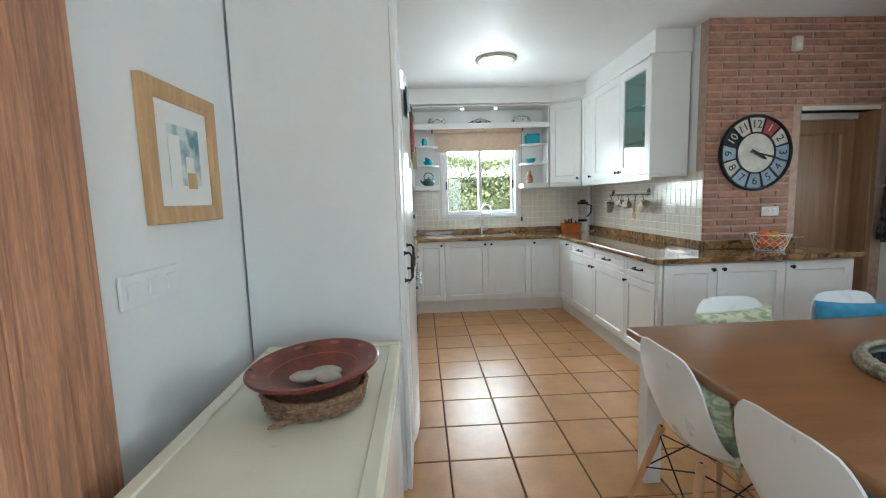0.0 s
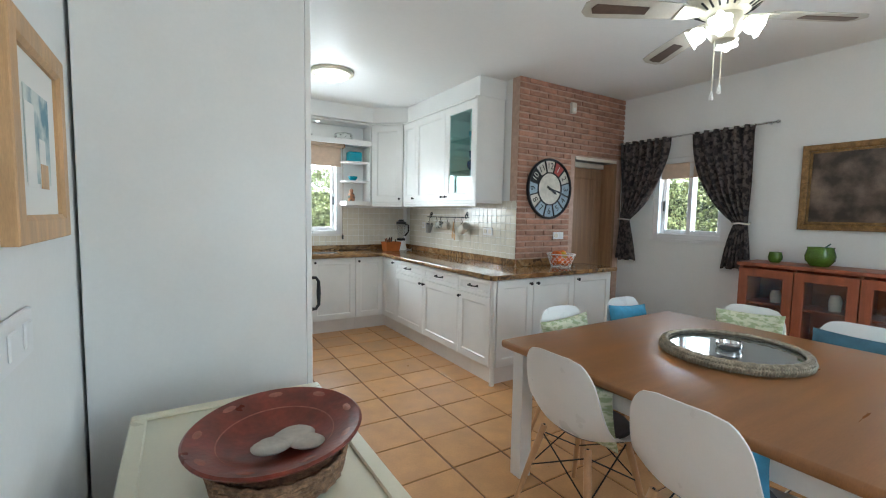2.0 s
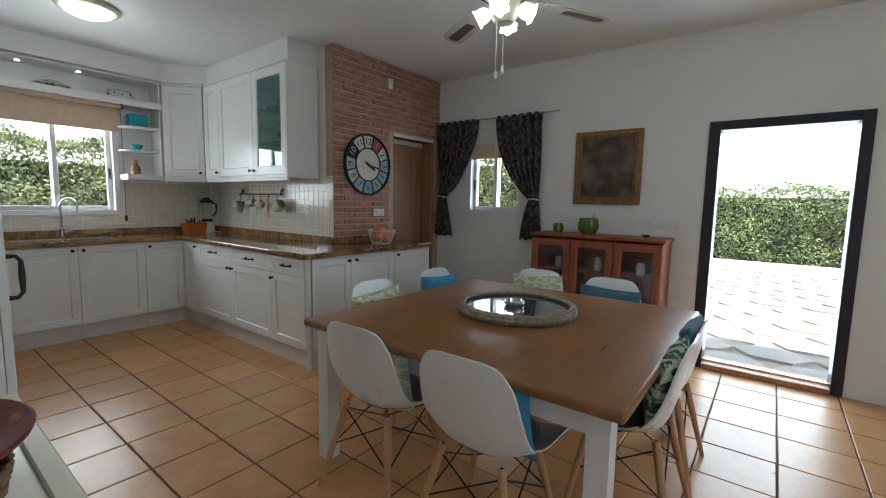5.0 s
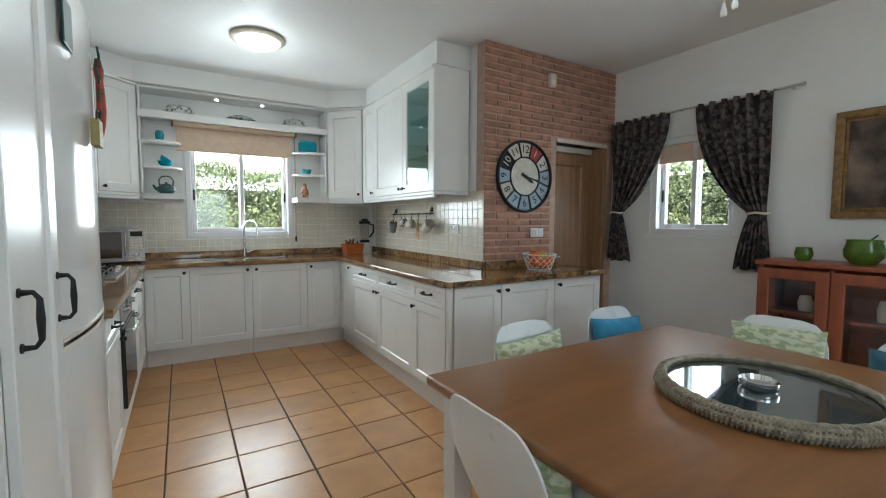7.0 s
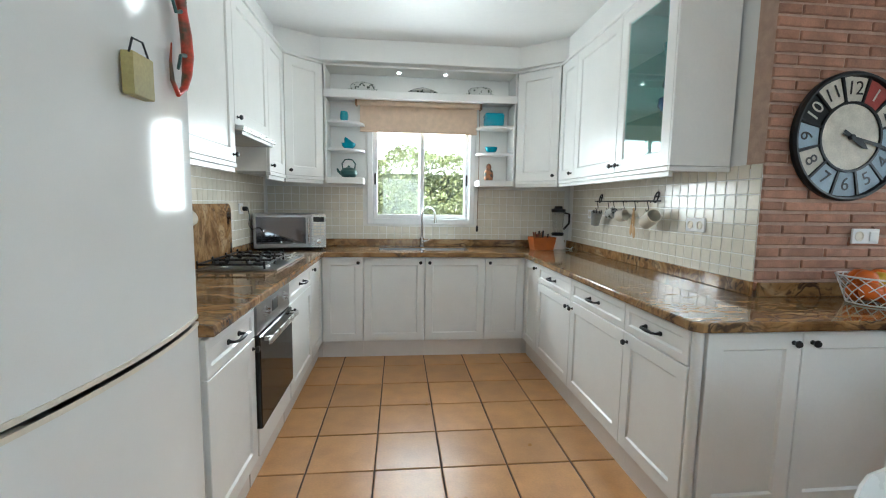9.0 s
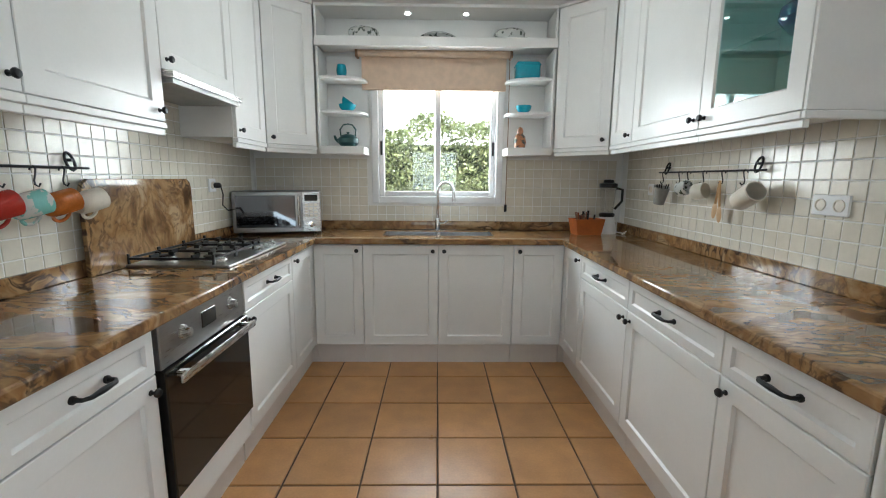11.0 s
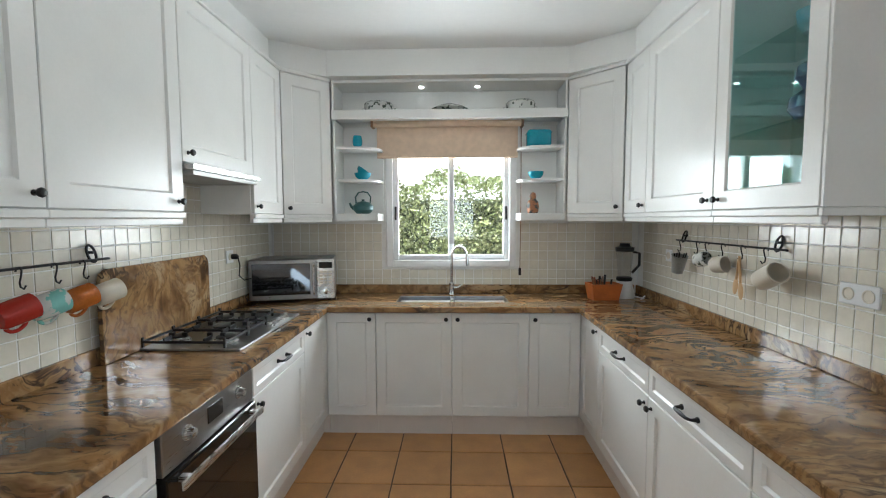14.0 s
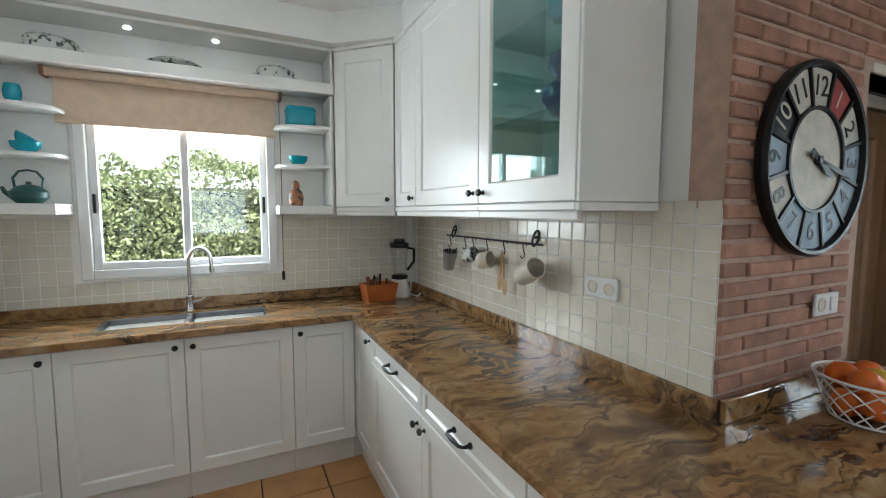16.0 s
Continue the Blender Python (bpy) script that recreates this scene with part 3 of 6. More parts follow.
def base_unit(label, m, w, kind="door", knobside=1, deep=0.55, group="base cabinets"):
    t = thing("base_cabinet", label, "cabinet", group=group)
    t.matrix_basis = m
    part("body", box(0.001, w - 0.001, 0.021, deep, 0.15, 0.898), LACQUER, t)
    part("plinth", box(0.001, w - 0.001, 0.045, deep, 0.0, 0.149), PLINTH, t)
    g = 0.002
    if kind == "drawer_door":
        d = part("drawer", moved(shaker(w - 2 * g, 0.142, 0.02, 0.036), pose(g, 0, 0.748)), LACQUER, t)
        bow_handle(d, w / 2, 0.822)
        d = part("door", moved(shaker(w - 2 * g, 0.588, 0.02), pose(g, 0, 0.155)), LACQUER, t)
        knob(d, w - 0.035 if knobside > 0 else 0.035, 0.70)
    elif kind == "door":
        d = part("door", moved(shaker(w - 2 * g, 0.735, 0.02, min(0.065, w * 0.27)), pose(g, 0, 0.155)), LACQUER, t)
        knob(d, w - 0.04 if knobside > 0 else 0.04, 0.85)
    return t


def at_back(x): return pose(x, 6.55, 0)
def at_right(y): return pose(4.03, y, 0, 0, 0, -90)
def at_left(y): return pose(2.25, y, 0, 0, 0, 90)
def at_pen(x): return pose(x, 4.31, 0)


for x0, x1, k in ((2.252, 2.60, 1), (2.60, 3.135, 1), (3.135, 3.67, -1), (3.67, 4.028, -1)):
    base_unit("white framed base cabinet under the sink worktop", at_back(x0), x1 - x0, "door", k)
for y0, y1, kind, k in ((6.545, 6.185, "door", 1), (6.185, 5.51, "drawer_door", 1), (5.51, 4.83, "drawer_door", -1), (4.83, 4.35, "drawer_door", -1)):
    base_unit("white framed base cabinet with black fittings", at_right(y0), y0 - y1, kind, k, 0.55 if y1 > 4.9 else 0.54)
for y0, y1, kind, k in ((4.33, 4.825, "drawer_door", 1), (5.455, 6.11, "drawer_door", -1), (6.11, 6.545, "door", -1)):
    base_unit("white framed base cabinet beside the oven", at_left(y0), y1 - y0, kind, k)
for x0, x1, k in ((4.075, 4.475, 1), (4.475, 4.995, -1), (4.995, 5.52, -1)):
    base_unit("white framed peninsula cabinet with black knobs", at_pen(x0), x1 - x0, "door", k, 0.40)
fil = thing("corner_filler", "white filler strips in the cabinet corners", "filler", (3.14, 6.55, 0))
for s, x in ((1, 4.031), (-1, 2.249)):
    e = x - 3.14
    lo, hi = sorted((e, e + s * 0.02))
    part("strip", box(lo, hi, -0.004, 0.02, 0.15, 0.898), LACQUER, fil)
    lo, hi = sorted((e, e + s * 0.16))
    part("plinth", box(lo, hi, 0.046, 0.14, 0.0, 0.148), PLINTH, fil)
    lo, hi = sorted((e + s * 0.046, e + s * 0.16))
    part("plinth", box(lo, hi, -0.003, 0.045, 0.0, 0.148), PLINTH, fil)
post = thing("corner_post", "white rounded corner post of the peninsula", "corner post", (4.052, 4.332, 0))
part("post", lathe([(0, 0.0), (0.021, 0.0), (0.021, 0.898), (0, 0.898)], 20), LACQUER, post, "", True)


def oven():
    t = thing("oven", "built-in steel oven with dark glass door", "oven", (2.25, 4.84, 0), 90)
    part("body", box(0.004, 0.596, 0.025, 0.54, 0.17, 0.895), STEEL, t)
    part("plinth", box(0.0, 0.6, 0.045, 0.5, 0, 0.149), PLINTH, t)
    part("lower_panel", box(0.003, 0.597, 0.0, 0.024, 0.155, 0.285, 0.002), LACQUER, t)
    p = part("control_panel", box(0.003, 0.597, -0.005, 0.024, 0.745, 0.893, 0.003), DARKSTEEL, t, "brushed steel control panel")
    for x in (0.13, 0.47):
        part("dial", lathe([(0.026, 0), (0.026, 0.006), (0.018, 0.009), (0.016, 0.028), (0, 0.03)], 18, None, pose(x, -0.005, 0.83, 90)), STEEL, p, "", True)
    part("display", box(0.25, 0.35, -0.008, -0.004, 0.80, 0.86, 0.001), BLACKGLASS, p, "small black clock display")
    d = part("oven_door", box(0.003, 0.597, -0.018, 0.024, 0.29, 0.74, 0.004), BLACKGLASS, t, "dark mirror glass oven door")
    hb = box(0.02, 0.58, -0.062, -0.05, 0.695, 0.725, 0.005, None, 2)
    box(0.05, 0.075, -0.06, -0.02, 0.705, 0.725, 0.003, hb), box(0.525, 0.55, -0.06, -0.02, 0.705, 0.725, 0.003, hb)
    part("handle", hb, STEEL, d, "steel bar handle", True)


oven()

# worktops
wt = thing("worktop", "polished brown veined granite worktop", "worktop", (3.14, 6.7, 0.9))
def granite(outline, z0, z1, bevel=0.008, name="slab"):
    return part(name, prism([(x - 3.14, y - 6.7) for x, y in outline], z0 - 0.9, z1 - 0.9, bevel), GRANITE, wt)
granite([(1.647, 4.325), (2.28, 4.325), (2.28, 6.515), (1.647, 6.515)], 0.90, 0.94)
granite([(4.0, 6.515), (4.0, 4.31), (4.03, 4.28), (5.57, 4.28), (5.57, 4.725), (4.62, 4.725), (4.62, 4.752), (4.638, 4.752), (4.638, 6.515)], 0.90, 0.94)
slab = box(1.647 - 3.14, 4.622 - 3.14, 6.515 - 6.7, 6.70 - 6.7, 0, 0.04, 0.004)
box(1.647 - 3.14, 4.622 - 3.14, 7.0 - 6.7, 7.10 - 6.7, 0, 0.04, 0.004, slab)
box(1.647 - 3.14, 2.72 - 3.14, 6.70 - 6.7, 7.0 - 6.7, 0, 0.04, 0, slab), box(3.55 - 3.14, 4.622 - 3.14, 6.70 - 6.7, 7.0 - 6.7, 0, 0.04, 0, slab)
part("sink_slab", slab, GRANITE, wt)
up = box(1.647, 4.6, 7.08, 7.10, 0.941, 1.01, 0.003)
moved(up, pose(-3.14, -6.7, -0.9))
part("upstand", up, GRANITE, wt)
part("upstand", moved(box(1.647, 1.667, 4.33, 7.078, 0.941, 1.01, 0.003), pose(-3.14, -6.7, -0.9)), GRANITE, wt)
part("upstand", moved(box(4.612, 4.632, 4.742, 7.078, 0.941, 1.01, 0.003), pose(-3.14, -6.7, -0.9)), GRANITE, wt)
part("upstand", moved(box(4.636, 5.42, 4.712, 4.73, 0.941, 1.01, 0.003), pose(-3.14, -6.7, -0.9)), GRANITE, wt)


# ---- wall cabinets ----
def wall_unit(label, m, w, knobside, z0=1.58, z1=2.572, deep=0.32, hollow=False):
    t = thing("wall_cabinet", label, "cabinet", group="wall cabinets")
    t.matrix_basis = m
    g = 0.002
    d = part("door", moved(shaker(w - 2 * g, z1 - z0 - 0.025, 0.02, min(0.075, w * 0.27), open_middle=hollow), pose(g, 0, z0 + 0.002)), LACQUER, t)
    knob(d, w - 0.04 if knobside > 0 else 0.04, z0 + 0.045)
    if hollow:
        b = box(0.001, 0.019, 0.021, deep, z0, z1)
        box(w - 0.019, w - 0.001, 0.021, deep, z0, z1, 0, b), box(0.019, w - 0.019, 0.021, deep, z0, z0 + 0.02, 0, b)
        box(0.019, w - 0.019, 0.021, deep, z1 - 0.02, z1, 0, b), box(0.019, w - 0.019, deep - 0.012, deep, z0 + 0.02, z1 - 0.02, 0, b)
        part("body", b, LACQUER, t)
        for z in (1.88, 2.20):
            part("shelf", box(0.02, w - 0.02, 0.04, deep - 0.013, z, z + 0.008), TINTED, t, "clear glass shelf")
        pn = part("pane", box(0.075, w - 0.075, 0.008, 0.012, z0 + 0.075, z1 - 0.1), FROST, d, "pale green door glass")
        pn.visible_shadow = False
    else:
        part("body", box(0.001, w - 0.001, 0.021, deep, z0, z1), LACQUER, t)
    part("cornice", box(0, w, -0.012, deep, z1 - 0.02, z1 + 0.002, 0.004), LACQUER, t)
    if z0 < 1.6:
        v = box(0, w, -0.004, 0.03, z0 - 0.027, z0 - 0.001, 0.003)
        box(0, w, 0.008, 0.03, z0 - 0.055, z0 - 0.027, 0.003, v)
        part("light_rail", v, LACQUER, t)
    return t


for y0, y1, k, hol in ((6.525, 6.20, 1, False), (6.20, 5.525, 1, False), (5.525, 4.965, -1, True)):
    wall_unit("white glazed wall cabinet with turquoise crockery" if hol else "white framed wall cabinet over the worktop", pose(4.29, y0, 0, 0, 0, -90), y0 - y1, k, hollow=hol)
ep = thing("cabinet_end_panel", "plain white end panel of the wall cabinets", "panel", (4.29, 4.95, 1.525))
part("panel", box(0.0, 0.334, 0.0, 0.014, 0.055, 1.047, 0.002), LACQUER, ep)
part("light_rail", box(-0.004, 0.334, -0.004, 0.014, 0.027, 0.053, 0.003), LACQUER, ep)
for y0, y1, k, z0 in ((4.35, 4.82, 1, 1.58), (4.82, 5.46, 1, 1.58), (5.46, 6.12, -1, 1.80), (6.12, 6.55, -1, 1.58)):
    wall_unit("white framed cabinet housing the cooker hood" if z0 > 1.6 else "white framed wall cabinet beside the cooker hood", pose(1.97, y0, 0, 0, 0, 90), y1 - y0, k, z0)
wall_unit("white diagonal corner wall cabinet", pose(1.972, 6.553, 0, 0, 0, 45), 0.375, -1, deep=0.25)
wall_unit("white diagonal corner wall cabinet", pose(3.988, 6.828, 0, 0, 0, -45), 0.42, 1, deep=0.25)

hood = thing("cooker_hood", "slim steel cooker hood under the wall cabinet", "cooker hood", (1.97, 5.465, 1.742), 90)
part("visor", prism([(0, -0.045), (0.65, -0.045), (0.65, 0.30), (0, 0.30)], 0.025, 0.055, 0.004), STEEL, hood)
part("filter", box(0.02, 0.63, -0.03, 0.29, 0.005, 0.024), CORK, hood, "grey grease filter")
part("side_cheek", box(-0.004, 0.006, 0.02, 0.32, -0.162, 0.022), LACQUER, hood)
part("side_cheek", box(0.648, 0.654, 0.02, 0.32, -0.162, 0.022), LACQUER, hood)

nic = thing("shelf_niche", "white plate niche with rounded corner shelves round the window", "shelf unit", (3.13, 6.76, 1.5))
def nb(x0, x1, y0, y1, z0, z1, name, bev=0.003, label=""):
    return part(name, box(x0 - 3.13, x1 - 3.13, y0 - 6.76, y1 - 6.76, z0 - 1.5, z1 - 1.5, bev), LACQUER, nic, label)
nb(2.24, 3.985, 6.825, 7.10, 2.315, 2.34, "niche_board"), nb(2.24, 3.985, 6.815, 6.845, 2.286, 2.352, "front_rail"), nb(2.24, 3.985, 6.83, 7.10, 2.553, 2.574, "niche_top")
nb(2.24, 2.258, 6.83, 7.10, 2.345, 2.553, "niche_side"), nb(3.967, 3.985, 6.83, 7.10, 2.345, 2.553, "niche_side"), nb(2.258, 3.967, 7.085, 7.10, 2.345, 2.553, "niche_back")
for side in (-1, 1):
    wx = 2.24 if side < 0 else 3.985
    inner = wx - side * 0.34
    lo, hi = sorted((wx, wx - side * 0.018))
    nb(lo, hi, 6.84, 7.10, 1.585, 2.286, "side_board")
    lo, hi = sorted((wx - side * 0.018, inner))
    nb(lo, hi, 7.088, 7.10, 1.585, 2.286, "back_board")
    for z, th in ((1.532, 0.055), (1.83, 0.02), (2.075, 0.02)):
        n = 10
        arc = [(wx - side * (0.018 + 0.322 * math.sin(math.pi / 2 * i / n) ** 0.6), 7.087 - 0.22 * math.cos(math.pi / 2 * i / n) ** 0.6) for i in range(n + 1)] if th < 0.03 else [(wx - side * 0.018, 6.82), (inner, 6.82), (inner, 7.087)]
        outline = [(x - 3.13, y - 6.76) for x, y in arc + [(wx - side * 0.018, 7.087)]]
        part("shelf", prism(outline, z - 1.5, z - 1.5 + th, 0.003), LACQUER, nic)
for x in (2.90, 3.33):
    part("spot", lathe([(0, 0), (0.018, 0), (0.018, 0.006), (0, 0.006)], 14, None, pose(x - 3.13, 0.2, 1.046)), SPOTGLOW, nic, "small lit spotlight")

# ---- dining table and chairs ----
TX, TY = 4.12, 2.565
tab = thing("dining_table", "large square dining table with brown wooden top and white legs", "table", (TX, TY, 0))
c = 0.79
part("tabletop", box(-c, c, -c, c, 0.712, 0.755, 0.014, None, 3), TABLEWOOD, tab, "oiled brown wooden tabletop", True)
for sx in (-1, 1):
    for sy in (-1, 1):
        part("leg", moved(prism([(-0.038, -0.038), (0.038, -0.038), (0.038, 0.038), (-0.038, 0.038)], 0, 0.711, 0.003), pose(sx * 0.70, sy * 0.70, 0)), LACQUER, tab, "white painted leg")
for s in (-1, 1):
    part("apron", box(-0.66, 0.66, s * 0.70 - 0.012, s * 0.70 + 0.012, 0.61, 0.711, 0.002), LACQUER, tab)
    part("apron", box(s * 0.70 - 0.012, s * 0.70 + 0.012, -0.66, 0.66, 0.61, 0.711, 0.002), LACQUER, tab)


def make_chair():
    t = thing("dining_chair", "white moulded plastic chair with wooden dowel legs", "chair", group="chairs round the table")
    spine = [(0.24, 0.405), (0.215, 0.432), (0.12, 0.437), (0.0, 0.427), (-0.09, 0.428), (-0.155, 0.455), (-0.185, 0.52), (-0.203, 0.60), (-0.220, 0.68), (-0.236, 0.76), (-0.248, 0.83)]
    rows = []
    for k in range(41):
        f = k / 40 * (len(spine) - 1)
        i = min(int(f), len(spine) - 2)
        p0, p1, p2, p3 = (Vector((0, *spine[min(max(i + q, 0), len(spine) - 1)])) for q in (-1, 0, 1, 2))
        u = f - i
        p = 0.5 * (2 * p1 + (p2 - p0) * u + (2 * p0 - 5 * p1 + 4 * p2 - p3) * u * u + (3 * p1 - p0 - 3 * p2 + p3) * u ** 3)
        v = k / 40
        w = 0.236 - 0.05 * max(0, (v - 0.5) / 0.5) ** 1.4
        if v > 0.80:
            w *= 0.45 + 0.55 * math.sqrt(max(0, 1 - ((v - 0.80) / 0.20) ** 2.6))
        if v < 0.14:
            w *= 0.62 + 0.38 * math.sqrt(max(0, 1 - ((0.14 - v) / 0.14) ** 2.4))
        curl = 0.024 + 0.050 * math.exp(-((v - 0.46) / 0.17) ** 2)
        rows.append((p.y, p.z, w, curl))
    n = 16
    bm = bmesh.new()
    pts = [Vector((0, y, z)) for y, z, w, curl in rows]
    sides = ([], [])
    for i, (y, z, w, curl) in enumerate(rows):
        d = (pts[min(i + 1, len(pts) - 1)] - pts[max(i - 1, 0)]).normalized()
        nrm = Vector((0, d.z, -d.y))
        for k in (0, 1):
            row = []
            for j in range(n + 1):
                u = 2 * j / n - 1
                row.append(bm.verts.new(Vector((u * w, y, z)) + nrm * (curl * (abs(u) * w / 0.236) ** 2.4 + (0.007 if k else 0))))
            sides[k].append(row)
    for k in (0, 1):
        for a, b in zip(sides[k], sides[k][1:]):
            for j in range(n):
                bm.faces.new((a[j], a[j + 1], b[j + 1], b[j]))
    o, q = sides
    for i in range(len(rows) - 1):
        for j in (0, n):
            bm.faces.new((o[i][j], o[i + 1][j], q[i + 1][j], q[i][j]))
    for i in (0, len(rows) - 1):
        for j in range(n):
            bm.faces.new((o[i][j], o[i][j + 1], q[i][j + 1], q[i][j]))
    part("shell", bm, SHELL, t, "white plastic seat shell", True)
    tops = [(sx * 0.13, sy * 0.13 - 0.02, 0.425) for sx in (-1, 1) for sy in (-1, 1)]
    feet = [(sx * 0.225, sy * 0.215 - 0.03, 0.0) for sx in (-1, 1) for sy in (-1, 1)]
    for a, b in zip(tops, feet):
        a, b = Vector(a), Vector(b)
        part("leg", tube([a, a.lerp(b, 0.3), b], [0.016, 0.017, 0.011], 10), BEECH, t, "", True)
        part("bracket", tube([a + Vector((0, 0, 0.004)), a.lerp(b, 0.1)], 0.006, 6), IRON, t)
    def on(i, f):
        return Vector(tops[i]).lerp(Vector(feet[i]), f)
    for i, j in ((0, 1), (2, 3), (0, 2), (1, 3)):
        part("brace", tube([on(i, 0.08), on(j, 0.5)], 0.0035, 6), IRON, t)
        part("brace", tube([on(j, 0.08), on(i, 0.5)], 0.0035, 6), IRON, t)
    pad = lathe([(0, 0), (0.17, 0), (0.185, 0.012), (0.17, 0.028), (0.05, 0.03), (0, 0.03)], 28, None, Matrix.Translation((0, 0.03, 0.438)) @ Matrix.Diagonal((1.03, 1.0, 1, 1)))
    part("seat_pad", pad, PADGREY, t, "grey felt seat pad", True)
    return t


def pillow(mat, m, label, w=0.42, h=0.30, th=0.10):
    n = 12
    bm = bmesh.new()
    grids = []
    for s in (-1, 1):
        g = [[None] * (n + 1) for _ in range(n + 1)]
        for i in range(n + 1):
            for j in range(n + 1):
                u, v = 2 * i / n - 1, 2 * j / n - 1
                puff = (max(0, (1 - u ** 4)) * max(0, (1 - v ** 4))) ** 0.55
                pin = 1 - 0.07 * (1 - u * u) * v * v
                pin2 = 1 - 0.05 * (1 - v * v) * u * u
                wr = 0.006 * noise.noise(Vector((u * 3, v * 3, s * 2.0 + w)))
                g[i][j] = bm.verts.new((u * w / 2 * pin2, s * (th / 2 * puff + 0.004) + wr * puff, v * h / 2 * pin))
        for i in range(n):
            for j in range(n):
                bm.faces.new((g[i][j], g[i + 1][j], g[i + 1][j + 1], g[i][j + 1]))
        grids.append(g)
    a, b = grids
    for i in range(n):
        for j in (0, n):
            bm.faces.new((a[i][j], a[i + 1][j], b[i + 1][j], b[i][j])), bm.faces.new((a[j][i], a[j][i + 1], b[j][i + 1], b[j][i]))
    ob = part("pillow", bm, mat, None, "", "all", at=m)
    return tagged(ob, label, "pillow", "chair pillows")


chair = make_chair()
SEATS = [  # x, y, turn, pillow
    (3.475, 2.87, -90, LEAFFAB, "pale green palm-print pillow on a dining chair"),
    (3.47, 2.30, -90, BLUEFAB, "blue cotton pillow on a dining chair"),
    (4.02, 3.34, 180, LEAFFAB, "pale green palm-print pillow on a dining chair"),
    (4.70, 3.36, 180, BLUEFAB, "blue cotton pillow on a dining chair"),
    (5.03, 2.94, 90, LEAFFAB, "pale green palm-print pillow on a dining chair"),
    (5.01, 2.37, 90, TEALFAB, "slate blue cotton pillow on a dining chair"),
    (4.0, 1.93, 0, DARKLEAF, "dark palm-print pillow on a dining chair"),
    (4.47, 1.93, 0, TEALFAB, "slate blue cotton pillow on a dining chair"),
]
for i, (x, y, turn, mat, lab) in enumerate(SEATS):
    m = pose(x, y, 0, 0, 0, turn)
    if i:
        copy_thing(chair, m)
    pillow(mat, m @ pose(0, -0.09 if i < 2 else -0.155, (0.565 if i < 2 else 0.64) + 0.015 * math.sin(i * 2.1), 12, 4 * math.sin(i * 3.7), 0), lab, 0.43, 0.29, 0.09)
chair.matrix_basis = pose(SEATS[0][0], SEATS[0][1], 0, 0, 0, SEATS[0][2])


# ---- sideboard ----
def sideboard():
    t = thing("sideboard", "cherry wood sideboard with three glazed doors", "sideboard", (5.85, 2.15, 0), -90)
    t.matrix_basis = pose(5.85, 3.30, 0, 0, 0, -90)
    W, D, H = 1.14, 0.345, 1.06
    part("top", box(-0.02, W + 0.02, -0.025, D, H, H + 0.028, 0.006, None, 2), CHERRY, t)
    for x in (0, W - 0.025):
        part("side_panel", box(x, x + 0.025, 0.0, D, 0.06, H), CHERRY, t)
    part("bottom_panel", box(0.025, W - 0.025, 0.0, D, 0.06, 0.09), CHERRY, t)
    part("back_panel", box(0.025, W - 0.025, D - 0.012, D, 0.09, H), CHERRY, t)
    for k in (1, 2):
        part("divider", box(W * k / 3 - 0.012, W * k / 3 + 0.012, 0.001, D - 0.012, 0.09, H), CHERRY, t)
    part("plinth", box(0.0, W, 0.01, D, 0.0, 0.06, 0.003), CHERRY, t)
    for z in (0.42, 0.74):
        part("shelf", box(0.026, W - 0.026, 0.05, D - 0.014, z, z + 0.018), CHERRY, t)
    for k in range(3):
        w = W / 3 - 0.006
        d = part("door", moved(shaker(w, 0.94, 0.022, 0.06, 0.006, 0.006, True), pose(W * k / 3 + 0.003, -0.023, 0.10)), CHERRY, t)
        part("pane", box(W * k / 3 + 0.066, W * k / 3 + w - 0.06, -0.012, -0.009, 0.163, 0.98), PANE, d, "clear door glass").visible_shadow = False
        part("knob", lathe([(0.006, 0), (0.006, 0.01), (0.012, 0.016), (0, 0.024)], 10, None, pose(W * k / 3 + (w - 0.03 if k < 2 else 0.035), -0.023, 0.58, 90)), CHERRY, d, "", True)


sideboard()

# ---- outdoors ----
ground = structure("ground", box(-60, 120, -60, 120, -0.35, -0.16), GRAVEL, "pale dry ground round the house", "ground")
structure("patio", box(6.49, 14.2, -6, 7, -0.158, -0.075), GRAVEL, "pale patio bed under the paving", "pavement")
kerb = structure("kerb", box(14.2, 14.45, -8, 9, -0.159, 0.10, 0.01), RENDERWALL, "pale low kerb before the hedge", "kerb")


